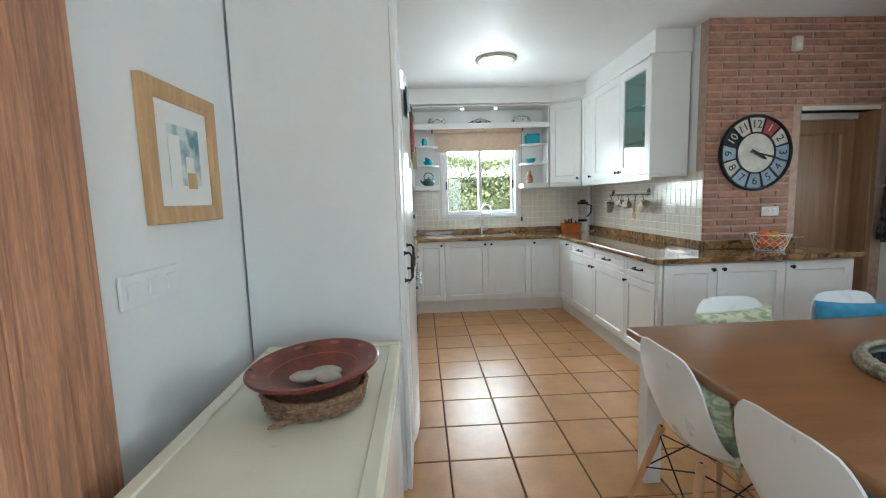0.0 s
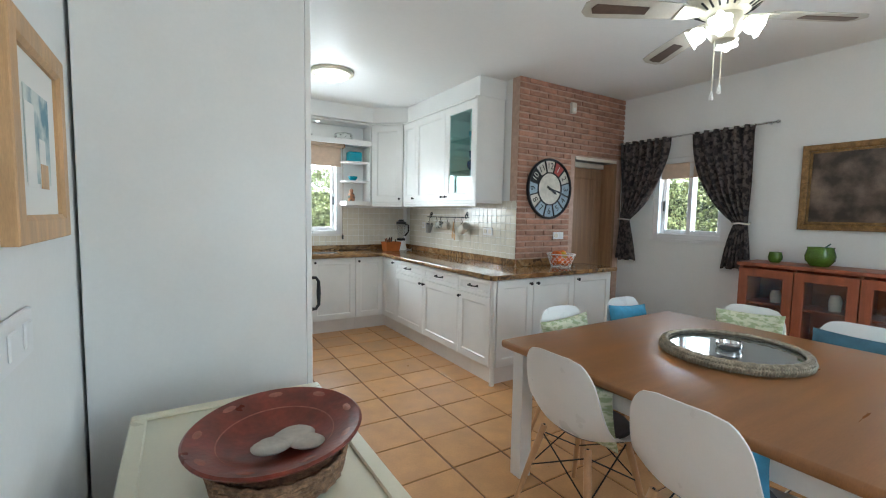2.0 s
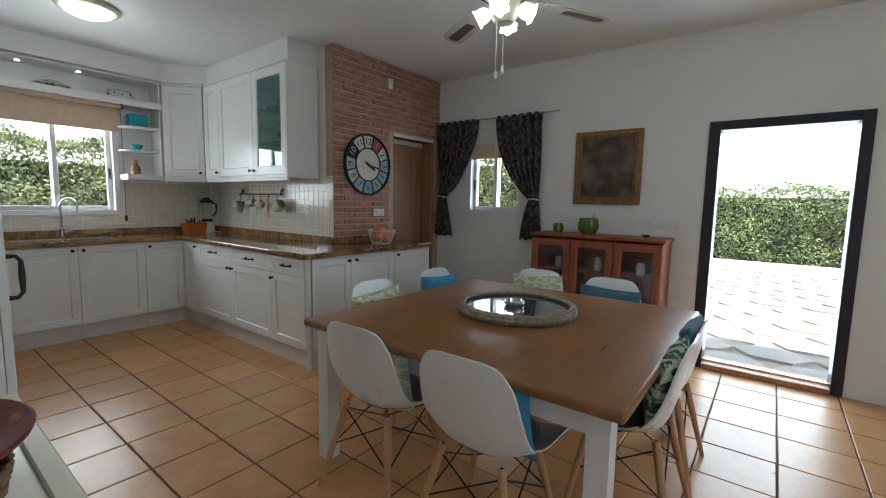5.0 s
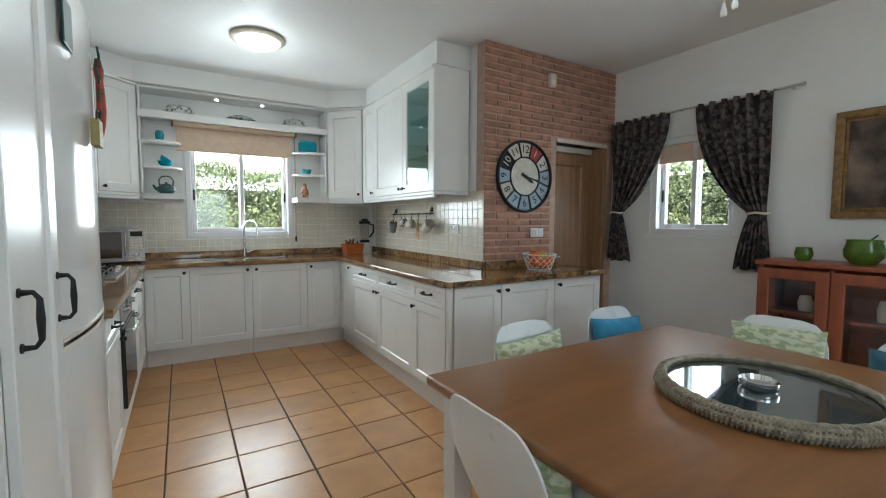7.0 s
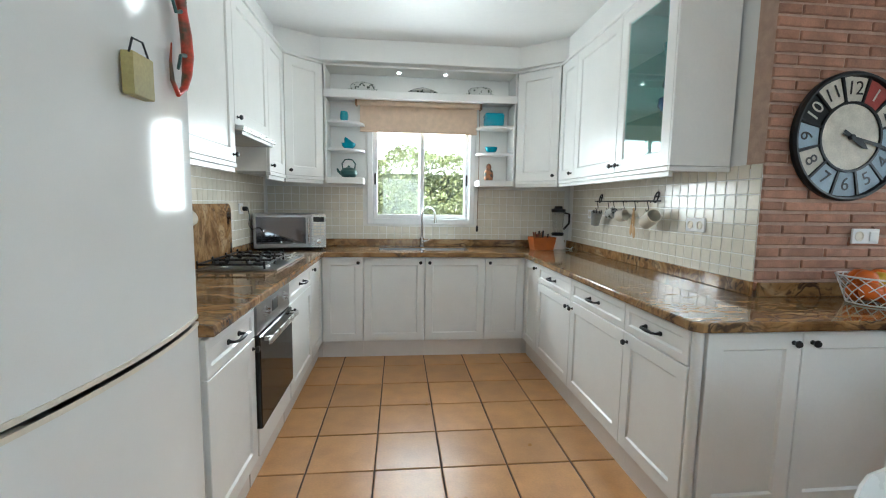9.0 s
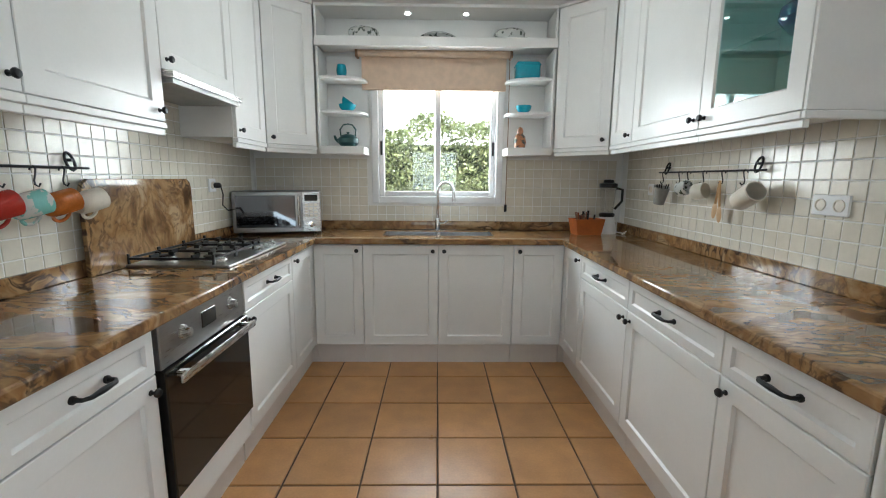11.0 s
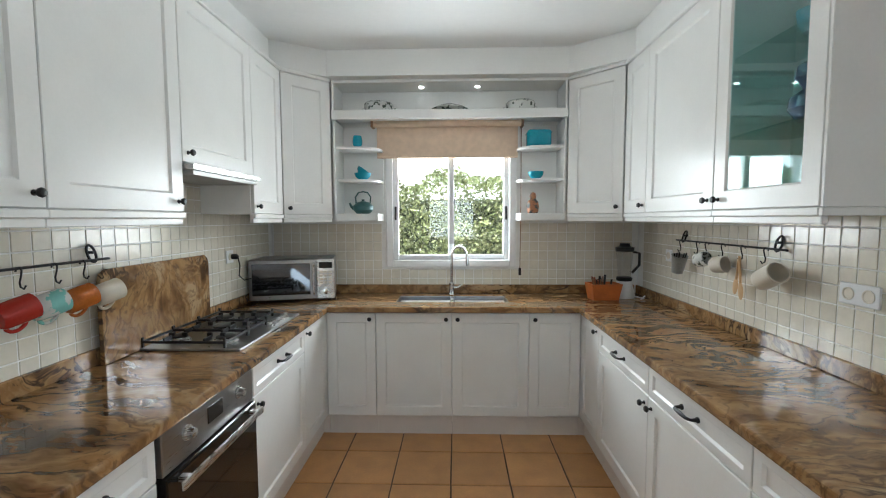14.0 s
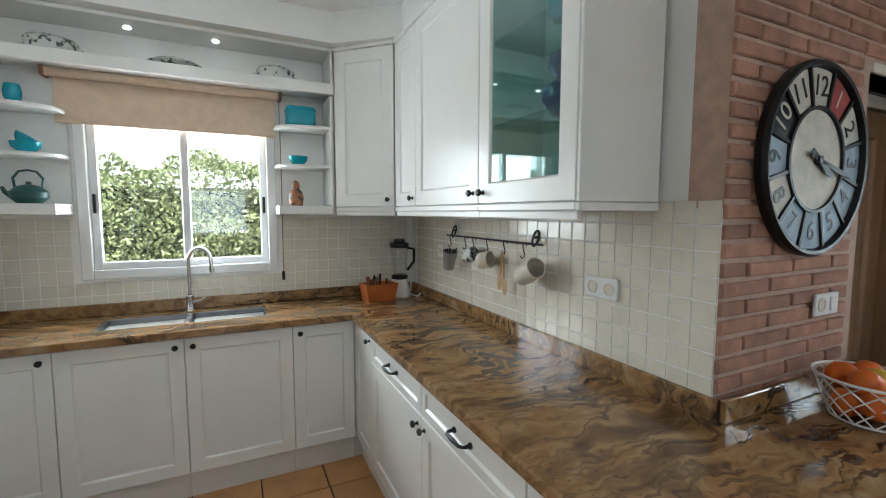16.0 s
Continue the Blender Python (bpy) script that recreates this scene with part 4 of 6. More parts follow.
def hedge(name, x0, x1, y0, y1, h, count, leaf, label, seed, solid=1.0):
    rng = np.random.default_rng(seed)
    t = thing(name, label, "hedge", ((x0 + x1) / 2, (y0 + y1) / 2, -0.16))
    hx, hy = (x1 - x0) / 2, (y1 - y0) / 2
    # added dark block fills the inside with painted shade behind the leaves
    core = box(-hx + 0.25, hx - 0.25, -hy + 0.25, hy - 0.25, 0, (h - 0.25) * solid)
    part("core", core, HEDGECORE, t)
    p = rng.uniform((-hx, -hy, 0.02), (hx, hy, h), (count, 3))
    pick = rng.uniform(0, 1, count)
    near_x, top = pick < 0.62, pick > 0.82
    if hy > hx:
        p[near_x, 0] = -hx + rng.exponential(0.10, near_x.sum())
    else:
        p[near_x, 1] = -hy + rng.exponential(0.10, near_x.sum())
    wave = np.array([noise.noise(Vector((a * 0.9, b * 0.9, seed))) + 0.5 * noise.noise(Vector((a * 3, b * 3, seed))) for a, b in p[:, :2]])
    p[:, 2] *= 1 + 0.16 * wave
    p[top, 2] = h * (1 + 0.16 * wave[top]) - rng.exponential(0.07, top.sum())
    bulge = np.array([noise.noise(Vector((a * 1.7, b * 1.7, c * 1.7))) for a, b, c in p])
    p[:, 0 if hy > hx else 1] -= 0.22 * bulge
    a = rng.normal(size=(count, 3))
    a /= np.linalg.norm(a, axis=1)[:, None]
    b = np.cross(a, rng.normal(size=(count, 3)))
    b /= np.linalg.norm(b, axis=1)[:, None]
    s = leaf * rng.uniform(0.6, 1.4, (count, 1))
    v = np.stack([p - a * s, p + b * s * 0.45, p + a * s, p - b * s * 0.45], 1).reshape(-1, 3)
    me = bpy.data.meshes.new("leaves")
    me.from_pydata(v.tolist(), [], np.arange(count * 4).reshape(-1, 4).tolist())
    me.materials.append(HEDGE)
    tagged(share("leaves", me, t, Matrix()), kind="stuff")
    return t


hedge("hedge", 14.6, 16.2, -7, 9, 2.0, 60000, 0.036, "tall sunlit green garden hedge behind the patio", 3)
hedge("hedge", -1.5, 9.0, 9.6, 10.8, 2.3, 85000, 0.03, "sunlit hedge outside the kitchen window", 5, 0.97)
hedge("hedge", 8.6, 10.0, 4.6, 9.4, 2.5, 36000, 0.03, "sunlit hedge outside the dining window", 8, 0.97)


# ---- light fittings ----
def ceiling_light():
    t = thing("ceiling_light", "lit round ceiling light with white glass and ivory rim", "ceiling light")
    t.matrix_basis = pose(3.11, 5.66, 2.76) @ Matrix.Scale(0.84, 4)
    part("rim", lathe([(0.0, 0.0), (0.235, 0.0), (0.24, -0.02), (0.225, -0.035), (0.20, -0.04), (0.19, -0.03), (0.19, -0.004)], 40), IVORY, t, "ivory metal rim", True)
    part("glass_bowl", lathe([(0.188, -0.03), (0.17, -0.06), (0.12, -0.085), (0.05, -0.096), (0, -0.098)], 40), LAMPGLOW, t, "", True)
    part("finial", lathe([(0.012, -0.098), (0.016, -0.108), (0, -0.122)], 12), IVORY, t, "", True)


def ceiling_fan():
    t = thing("ceiling_fan", "ivory ceiling fan with four blades and lit tulip lamps", "ceiling fan")
    t.matrix_basis = pose(4.18, 2.72, 2.604) @ Matrix.Scale(1.1, 4)
    part("canopy", lathe([(0, 0.14), (0.075, 0.14), (0.07, 0.11), (0.03, 0.09), (0.03, 0.05), (0.10, 0.03), (0.135, 0.0), (0.155, -0.03), (0.16, -0.08), (0.145, -0.105), (0.10, -0.13), (0.06, -0.15), (0, -0.15)], 36), IVORY, t, "ivory motor housing", True)
    for k in range(24):
        a = math.tau * k / 24
        part("vent", box(-0.004, 0.004, -0.002, 0.002, -0.022, 0.022), IRON, t, at=pose(0.118 * math.cos(a), 0.118 * math.sin(a), -0.122, 0, 0, math.degrees(a) + 90) @ pose(0, 0, 0, 58, 0, 0))
    part("hub", lathe([(0.05, -0.15), (0.055, -0.165), (0.05, -0.18), (0.035, -0.185)], 24), IRON, t, "", True)
    part("light_body", lathe([(0.035, -0.18), (0.06, -0.20), (0.075, -0.235), (0.07, -0.29), (0.045, -0.325), (0.0, -0.335)], 28, None, pose(0, 0, 0.07)), IVORY, t, "", True)
    for k in range(4):
        a = 61 + 90 * k
        m = pose(0, 0, -0.14, 0, 0, a)
        part("blade_arm", moved(prism([(0.10, -0.02), (0.17, -0.045), (0.22, -0.05), (0.22, 0.05), (0.17, 0.045), (0.10, 0.02)], -0.004, 0.004, 0.002), m @ pose(0, 0, 0, 10, 0, 0)), IVORY, t)
        b = prism([(0.20, -0.05), (0.30, -0.058), (0.55, -0.068), (0.62, -0.062), (0.65, -0.03), (0.65, 0.03), (0.62, 0.062), (0.55, 0.068), (0.30, 0.058), (0.20, 0.05)], 0.004, 0.011, 0.002)
        bl = part("blade", moved(b, m @ pose(0, 0, 0, 10, 0, 0)), BLADE, t, "pale blade with dark inlay")
        part("inlay", moved(prism([(0.36, -0.025), (0.60, -0.032), (0.615, 0), (0.60, 0.032), (0.36, 0.025)], 0.001, 0.0035), m @ pose(0, 0, 0, 10, 0, 0)), INLAY, bl, "dark brown inlay")
    for k in range(4):
        a = 20 + 90 * k
        m = pose(0, 0, -0.185, 0, 0, a) @ pose(0.06, 0, 0, 0, 118, 0) @ Matrix.Scale(0.70, 4)
        part("lamp_arm", lathe([(0.018, -0.02), (0.02, 0.02), (0.026, 0.03)], 14, None, m), IVORY, t, "", True)
        n, rows = 36, [(0.024, 0.025), (0.046, 0.045), (0.055, 0.075), (0.052, 0.10), (0.066, 0.125)]
        bm = bmesh.new()
        rings = [[bm.verts.new(((r + (0.008 * math.cos(6 * math.tau * i / n) if z > 0.11 else 0)) * math.cos(math.tau * i / n), (r + (0.008 * math.cos(6 * math.tau * i / n) if z > 0.11 else 0)) * math.sin(math.tau * i / n), z)) for i in range(n)] for r, z in rows]
        for p, q in zip(rings, rings[1:]):
            for i in range(n):
                bm.faces.new((p[i], p[(i + 1) % n], q[(i + 1) % n], q[i]))
        part("lamp_glass", moved(bm, m), FANGLOW, t, "lit frilled white glass", "all")
    for x, z in ((0.03, -0.44), (-0.035, -0.48)):
        c = part("pull_chain", tube([(x, 0.02, -0.25), (x, 0.02, z)], 0.0025, 6), IVORY, t)
        part("pull", lathe([(0.003, 0), (0.010, -0.03), (0.007, -0.04), (0, -0.042)], 10, None, pose(x, 0.02, z)), LACQUER, c, "", True)


ceiling_light(), ceiling_fan()


# ---- blinds and curtains ----
bl = thing("roller_blind", "cream fabric roller blind half lowered over the sink window", "blind", (3.095, 7.04, 2.03))
part("roller", tube([(-0.58, 0, 0.265), (0.58, 0, 0.265)], 0.028, 16), BLIND, bl, "", True)
for s in (-1, 1):
    part("bracket", box(s * 0.59 - 0.01, s * 0.59 + 0.01, -0.03, 0.055, 0.235, 0.30, 0.003), DOORWOOD, bl, "dark brown bracket")
part("valance", box(-0.585, 0.585, 0.02, 0.05, 0.25, 0.315, 0.004), BLIND, bl)
part("fabric", box(-0.56, 0.56, 0.024, 0.027, 0.012, 0.25), BLIND, bl, "cream blind cloth")
part("bottom_bar", box(-0.56, 0.56, 0.018, 0.032, 0.0, 0.014, 0.003), BLIND, bl)
part("cord", tube([(0.585, 0.02, 0.24), (0.588, 0.02, -0.3), (0.585, 0.025, -0.88)], 0.003, 6), DOORWOOD, bl)
part("cord_weight", box(0.575, 0.595, 0.015, 0.035, -0.94, -0.88, 0.003), IRON, bl)
bl2 = thing("roller_blind", "orange-cream roller blind at the dining window", "blind", (6.255, 3.97, 1.86))
part("fabric", box(-0.002, 0.002, -0.33, 0.33, 0.0, 0.16), BLIND, bl2)
part("bottom_bar", box(-0.008, 0.008, -0.33, 0.33, -0.012, 0.0, 0.003), BLIND, bl2)

rod = thing("curtain_rod", "slim pale metal curtain rod over the dining window", "curtain rod", (6.13, 3.95, 2.26))
part("rod", tube([(0, -0.72, 0), (0, 0.74, 0)], 0.009, 10), STEEL, rod, "", True)
for y in (-0.66, 0.68):
    part("bracket", tube([(0, y, 0), (0.078, y, 0)], 0.006, 8), STEEL, rod)
for s in (-1, 1):
    part("finial", lathe([(0.009, 0), (0.016, 0.01), (0.012, 0.03), (0, 0.036)], 12, None, pose(0, 0.74 if s > 0 else -0.72, 0, -90 * s, 0, 0)), STEEL, rod, "", True)


def curtain(y_out, y_in, side, z_bottom, z_tie):
    """A drape hung from y_out to y_in and tied back at its outer edge."""
    t = thing("curtain", "dark grey-brown patterned curtain tied back with pale rope", "curtain", (6.13, y_out, z_bottom), group="dining window curtains")
    n, m = 60, 36
    bm = bmesh.new()
    H = 2.27 - z_bottom
    rows = []
    for j in range(m + 1):
        z = H * j / m
        tie = z_tie - z_bottom
        if z > tie:
            f = (z - tie) / (H - tie)
            inner = 0.12 + (abs(y_in - y_out) - 0.12) * (1 - (1 - f) ** 1.9) ** 0.8
            outer = 0.02 * (1 - f)
        else:
            f = 1 - z / tie
            inner, outer = 0.12 + 0.10 * f ** 0.7, 0.02 - 0.04 * f
        row = []
        for i in range(n + 1):
            u = i / n
            y = outer + (inner - outer) * u
            depth = 0.028 * math.sin(u * math.tau * 6.5 + 0.5 * math.sin(z * 4)) + 0.008 * math.sin(u * 41 + z * 9)
            row.append(bm.verts.new((depth, side * y, z + 0.012 * math.sin(u * 17) * (1 if j == 0 else 0))))
        rows.append(row)
    for a, b in zip(rows, rows[1:]):
        for i in range(n):
            bm.faces.new((a[i], a[i + 1], b[i + 1], b[i]))
    ob = part("drape", bm, CURTAIN, t, "", "all")
    sol = ob.modifiers.new("thickness", "SOLIDIFY")
    sol.thickness = 0.004
    ring = [(0.045 * math.sin(a), side * (0.068 + 0.068 * math.cos(a)), z_tie - z_bottom + 0.004 * math.sin(3 * a)) for a in [math.tau * k / 20 for k in range(20)]]
    part("tieback", tube(ring, 0.009, 8, None, True), TWINE, t, "pale twisted rope tieback", True)


curtain(4.70, 4.14, -1, 0.97, 1.42)
curtain(3.37, 3.93, 1, 0.99, 1.40)


# ---- wall pictures, clock, switches ----
def framed(name, label, at, turn, w, h, fw, frame_mat, art_mat, mount=0.0, depth=0.025, category="picture"):
    t = thing(name, label, category, at, turn)
    f = shaker(w, h, depth, fw, 0.006, 0.01, True)
    part("frame", moved(f, pose(-w / 2, -depth, -h / 2)), frame_mat, t)
    i = fw + 0.01
    if mount:
        part("mount", box(-w / 2 + i, w / 2 - i, -0.012, -0.006, -h / 2 + i, h / 2 - i), PAPERMAT, t, "white paper mount")
    j = i + mount
    part("art", box(-w / 2 + j, w / 2 - j, -0.014, -0.0125, -h / 2 + j, h / 2 - j), art_mat, t)
    return t


pic = framed("picture", "pale wooden framed watercolour of a white village street", (1.582, 2.732, 1.571), 90, 0.405, 0.41, 0.042, PALEWOOD, PRINT, 0.062)
part("painted_house", box(-0.09, -0.03, -0.0155, -0.0145, -0.10, 0.06), PAPERMAT, pic, "pale painted house front")
part("painted_house", box(0.0, 0.045, -0.0155, -0.0145, -0.10, 0.0), PAPERMAT, pic, "pale painted house front")
part("painted_wall", box(0.0, 0.055, -0.0165, -0.0155, -0.10, -0.05), PALEWOOD, pic, "ochre painted wall")
oil = framed("painting", "dark oil painting in an ornate gilt frame", (6.208, 2.745, 1.70), -90, 0.60, 0.675, 0.038, GOLD, OILPAINT, 0, 0.035, "painting")
part("inner_slip", moved(shaker(0.50, 0.575, 0.006, 0.014, 0.003, 0.003, True), pose(-0.25, -0.026, -0.2875)), GOLD, oil)


def letters(text, size, m, mat, parent, name="numeral"):
    cu = bpy.data.curves.new("numeral", "FONT")
    cu.body, cu.size, cu.extrude, cu.align_x, cu.align_y = text, size, 0.0006, "CENTER", "CENTER"
    ob = bpy.data.objects.new("numeral", cu)
    scene.collection.objects.link(ob)
    me = bpy.data.meshes.new_from_object(ob.evaluated_get(bpy.context.evaluated_depsgraph_get()))
    bpy.data.objects.remove(ob)
    me.materials.clear()
    me.materials.append(mat)
    return share(name, me, parent, m)


def clock():
    t = thing("wall_clock", "large round black iron wall clock with worn coloured numeral plates", "clock", (5.04, 4.738, 1.712))
    t.matrix_basis = pose(5.045, 4.738, 1.712) @ Matrix.Scale(1.05, 4)
    turn = pose(0, 0, 0, 90, 0, 0)
    R = 0.288
    part("rim", lathe([(R - 0.02, 0.0), (R, 0.0), (R + 0.002, 0.02), (R - 0.006, 0.032), (R - 0.016, 0.03), (R - 0.02, 0.014)], 64, None, turn), IRON, t, "black iron rim", True)
    part("back_plate", lathe([(0, 0.002), (R - 0.012, 0.002), (R - 0.012, 0.008), (0, 0.008)], 48, None, turn), IRON, t)
    part("inner_ring", lathe([(0.148, 0.009), (0.148, 0.022), (0.158, 0.022), (0.158, 0.009)], 48, None, turn), IRON, t, "", True)
    part("centre_plate", lathe([(0, 0.009), (0.147, 0.009), (0.147, 0.014), (0, 0.014)], 48, None, turn), CLOCKFACE, t, "pale worn centre plate")
    for k in range(12):
        a0 = math.radians(90 - 30 * (k + 1) - 13)
        a1 = a0 + math.radians(26)
        rim = [(r * math.cos(a), r * math.sin(a)) for r, a in [(0.162, a0), (0.266, a0), (0.266, (a0 + a1) / 2 - 0.1), (0.267, (a0 + a1) / 2 + 0.1), (0.266, a1), (0.162, a1)]]
        mat = CLOCKRED if k == 0 else IRON if k == 9 else CLOCKBLUE if k in (2, 3, 4, 5, 6, 8) else CLOCKFACE
        pl = part("numeral_plate", moved(prism(rim, 0.009, 0.014), turn), mat, t)
        a = math.radians(90 - 30 * (k + 1))
        letters(str(k + 1), 0.085, pose(0.214 * math.cos(a), -0.0155, 0.214 * math.sin(a), 90, 0, 0) @ pose(0, 0, 0, 0, 0, 90 * 0 - 30 * (k + 1) + (180 if 3 < k + 1 < 9 else 0)), CLOCKFACE if k in (0, 9) else IRON, pl)
        b = math.radians(90 - 30 * (k + 1) + 15)
        part("spoke", moved(box(0.155, 0.272, -0.005, 0.005, 0.009, 0.02), turn @ pose(0, 0, 0, 0, 0, math.degrees(b))), IRON, t)
    for name, ang, ln, wd in (("hour_hand", 90 - 122, 0.10, 0.012), ("minute_hand", 90 - 104, 0.20, 0.008)):
        part(name, moved(prism([(-0.05, -wd / 2), (-0.05, wd / 2), (ln * 0.7, wd), (ln, 0), (ln * 0.7, -wd)], 0.024, 0.027), turn @ pose(0, 0, 0, 0, 0, ang)), IRON, t)
    part("hand_cap", lathe([(0.012, 0.014), (0.012, 0.03), (0, 0.032)], 14, None, turn), IRON, t, "", True)


clock()


def plate(name, label, at, turn, w, h, kinds, category):
    """A white wall plate with switches ('s') or round sockets ('o')."""
    t = thing(name, label, category, at, turn)
    part("cover", box(-w / 2, w / 2, -0.010, 0, -h / 2, h / 2, 0.003), ALU, t)
    for i, k in enumerate(kinds):
        x = (i + 0.5) * w / len(kinds) - w / 2
        if k == "s":
            part("rocker", box(x - 0.022, x + 0.022, -0.015, -0.009, -0.024, 0.024, 0.003), ALU, t)
        else:
            part("socket_ring", lathe([(0.024, 0.009), (0.024, 0.013), (0.020, 0.013), (0.019, 0.0105), (0, 0.0105)], 20, None, pose(x, 0, 0, 90)), CERAMIC, t, "pale round socket", True)


plate("wall_switch", "white three-gang light switch plate on the wall", (1.582, 2.51, 1.203), 90, 0.255, 0.088, "sss", "switch")
plate("wall_socket", "white double socket plate on the brick wall", (5.20, 4.738, 1.238), 0, 0.15, 0.075, "os", "socket")
plate("wall_socket", "white double socket plate on the cream tiles", (4.632, 5.18, 1.265), -90, 0.16, 0.08, "oo", "socket")
plate("wall_socket", "white socket plate behind the hanging mugs", (4.632, 6.58, 1.29), -90, 0.08, 0.08, "o", "socket")
plate("wall_socket", "white socket plate above the granite upstand", (1.655, 6.40, 1.30), 90, 0.085, 0.085, "o", "socket")
plate("wall_switch", "white row of light switches by the patio door", (6.208, 2.24, 1.20), -90, 0.24, 0.075, "sss", "switch")
plate("wall_socket", "white low double socket on the plaster wall", (6.208, 4.02, 0.33), -90, 0.15, 0.08, "oo", "socket")
sens = thing("wall_sensor", "small ivory sensor box high on the bricks", "sensor", (5.335, 4.738, 2.55))
part("case", box(-0.035, 0.035, -0.04, 0, -0.055, 0.055, 0.008, None, 2), CERAMIC, sens)
part("lens", box(-0.02, 0.02, -0.043, -0.039, -0.035, 0.0, 0.002), PAPERMAT, sens)


# ---- kitchen things ----
def sink():
    t = thing("sink", "double bowl stainless steel sink set into granite", "sink", (3.135, 6.85, 0.90))
    for x0, x1, nm in ((-0.413, -0.012, "bowl"), (0.012, 0.413, "bowl")):
        bm = bmesh.new()
        def ring(i, z):
            return [bm.verts.new(p) for p in ((x0 + i, -0.149 + i, z), (x1 - i, -0.149 + i, z), (x1 - i, 0.149 - i, z), (x0 + i, 0.149 - i, z))]
        rs = [ring(0.0, 0.032), ring(0.006, 0.026), ring(0.012, -0.12), ring(0.03, -0.14)]
        for a, b in zip(rs, rs[1:]):
            for i in range(4):
                bm.faces.new((a[i], a[(i + 1) % 4], b[(i + 1) % 4], b[i]))
        bm.faces.new(rs[-1])
        b = part(nm, bm, SINKSTEEL, t)
        part("drain", lathe([(0.0, -0.136), (0.03, -0.136), (0.034, -0.139)], 18, None, pose((x0 + x1) / 2, 0, 0)), CHROME, b, "", True)
    part("divider", box(-0.0118, 0.0118, -0.15, 0.15, -0.02, 0.034, 0.003), STEEL, t)


def tap():
    t = thing("tap", "tall chrome swan-neck kitchen tap", "tap", (3.13, 7.035, 0.94))
    part("base", lathe([(0, 0), (0.028, 0), (0.028, 0.008), (0.022, 0.012), (0.022, 0.09), (0.014, 0.10)], 20), CHROME, t, "", True)
    pts = [(0, 0, 0.09), (0, 0, 0.30)] + [(0.062 * (1 - math.cos(a)), -0.02 * (1 - math.cos(a)), 0.30 + 0.085 * math.sin(a)) for a in [math.pi * k / 12 for k in range(1, 12)]] + [(0.125, -0.04, 0.27)]
    part("neck", tube(pts, 0.011, 12), CHROME, t, "", True)
    part("spray_head", tube([(0.125, -0.04, 0.275), (0.128, -0.041, 0.235)], 0.015, 14), CHROME, t, "", True)
    part("lever", tube([(0.02, -0.01, 0.055), (0.05, -0.025, 0.06), (0.085, -0.04, 0.085)], [0.010, 0.006, 0.005], 10), CHROME, t, "", True)


def hob():
    t = thing("gas_hob", "steel five-burner gas hob with black pan supports", "hob", (1.672, 5.50, 0.941), 0)
    L, D = 0.76, 0.50
    part("tray", box(0, D, 0, L, 0, 0.012, 0.004, None, 2), DARKSTEEL, t)
    for x, y, r in ((0.13, 0.14, 0.036), (0.36, 0.14, 0.045), (0.24, 0.35, 0.055), (0.13, 0.56, 0.045), (0.36, 0.50, 0.036)):
        b = part("burner", lathe([(r + 0.014, 0.012), (r + 0.012, 0.02), (r, 0.022), (r, 0.03)], 24, None, pose(x, y, 0)), STEEL, t, "", True)
        part("burner_cap", lathe([(r, 0.03), (r, 0.036), (r * 0.8, 0.04), (0, 0.041)], 24, None, pose(x, y, 0)), IRON, b, "black burner cap", True)
    for y0, y1 in ((0.02, 0.235), (0.245, 0.455), (0.465, 0.68)):
        g = bmesh.new()
        x0, x1 = 0.03, 0.42 if y1 < 0.6 else 0.36
        for a, b in (((x0, y0), (x1, y0)), ((x0, y1), (x1, y1)), ((x0, y0), (x0, y1)), ((x1, y0), (x1, y1))):
            box(min(a[0], b[0]) - 0.005, max(a[0], b[0]) + 0.005, min(a[1], b[1]) - 0.005, max(a[1], b[1]) + 0.005, 0.032, 0.044, 0.002, g)
        ym = (y0 + y1) / 2
        for xx in (x0 + 0.10, x1 - 0.10):
            box(xx - 0.045, xx - 0.02, ym - 0.005, ym + 0.005, 0.034, 0.055, 0.002, g), box(xx + 0.02, xx + 0.045, ym - 0.005, ym + 0.005, 0.034, 0.055, 0.002, g)
            box(xx - 0.005, xx + 0.005, y0, y0 + 0.06, 0.034, 0.055, 0.002, g), box(xx - 0.005, xx + 0.005, y1 - 0.06, y1, 0.034, 0.055, 0.002, g)
        for xx in (x0, x1):
            for yy in (y0, y1):
                box(xx - 0.006, xx + 0.006, yy - 0.006, yy + 0.006, 0.011, 0.06, 0.002, g)
        part("pan_support", g, IRON, t, "black cast iron pan support")
    for k in range(5):
        part("control_knob", lathe([(0.018, 0.012), (0.018, 0.018), (0.015, 0.02), (0.014, 0.04), (0, 0.042)], 16, None, pose(0.455 - 0.02 * (k % 2) * 0, 0.42 + 0.055 * k, 0)), STEEL, t, "", True)


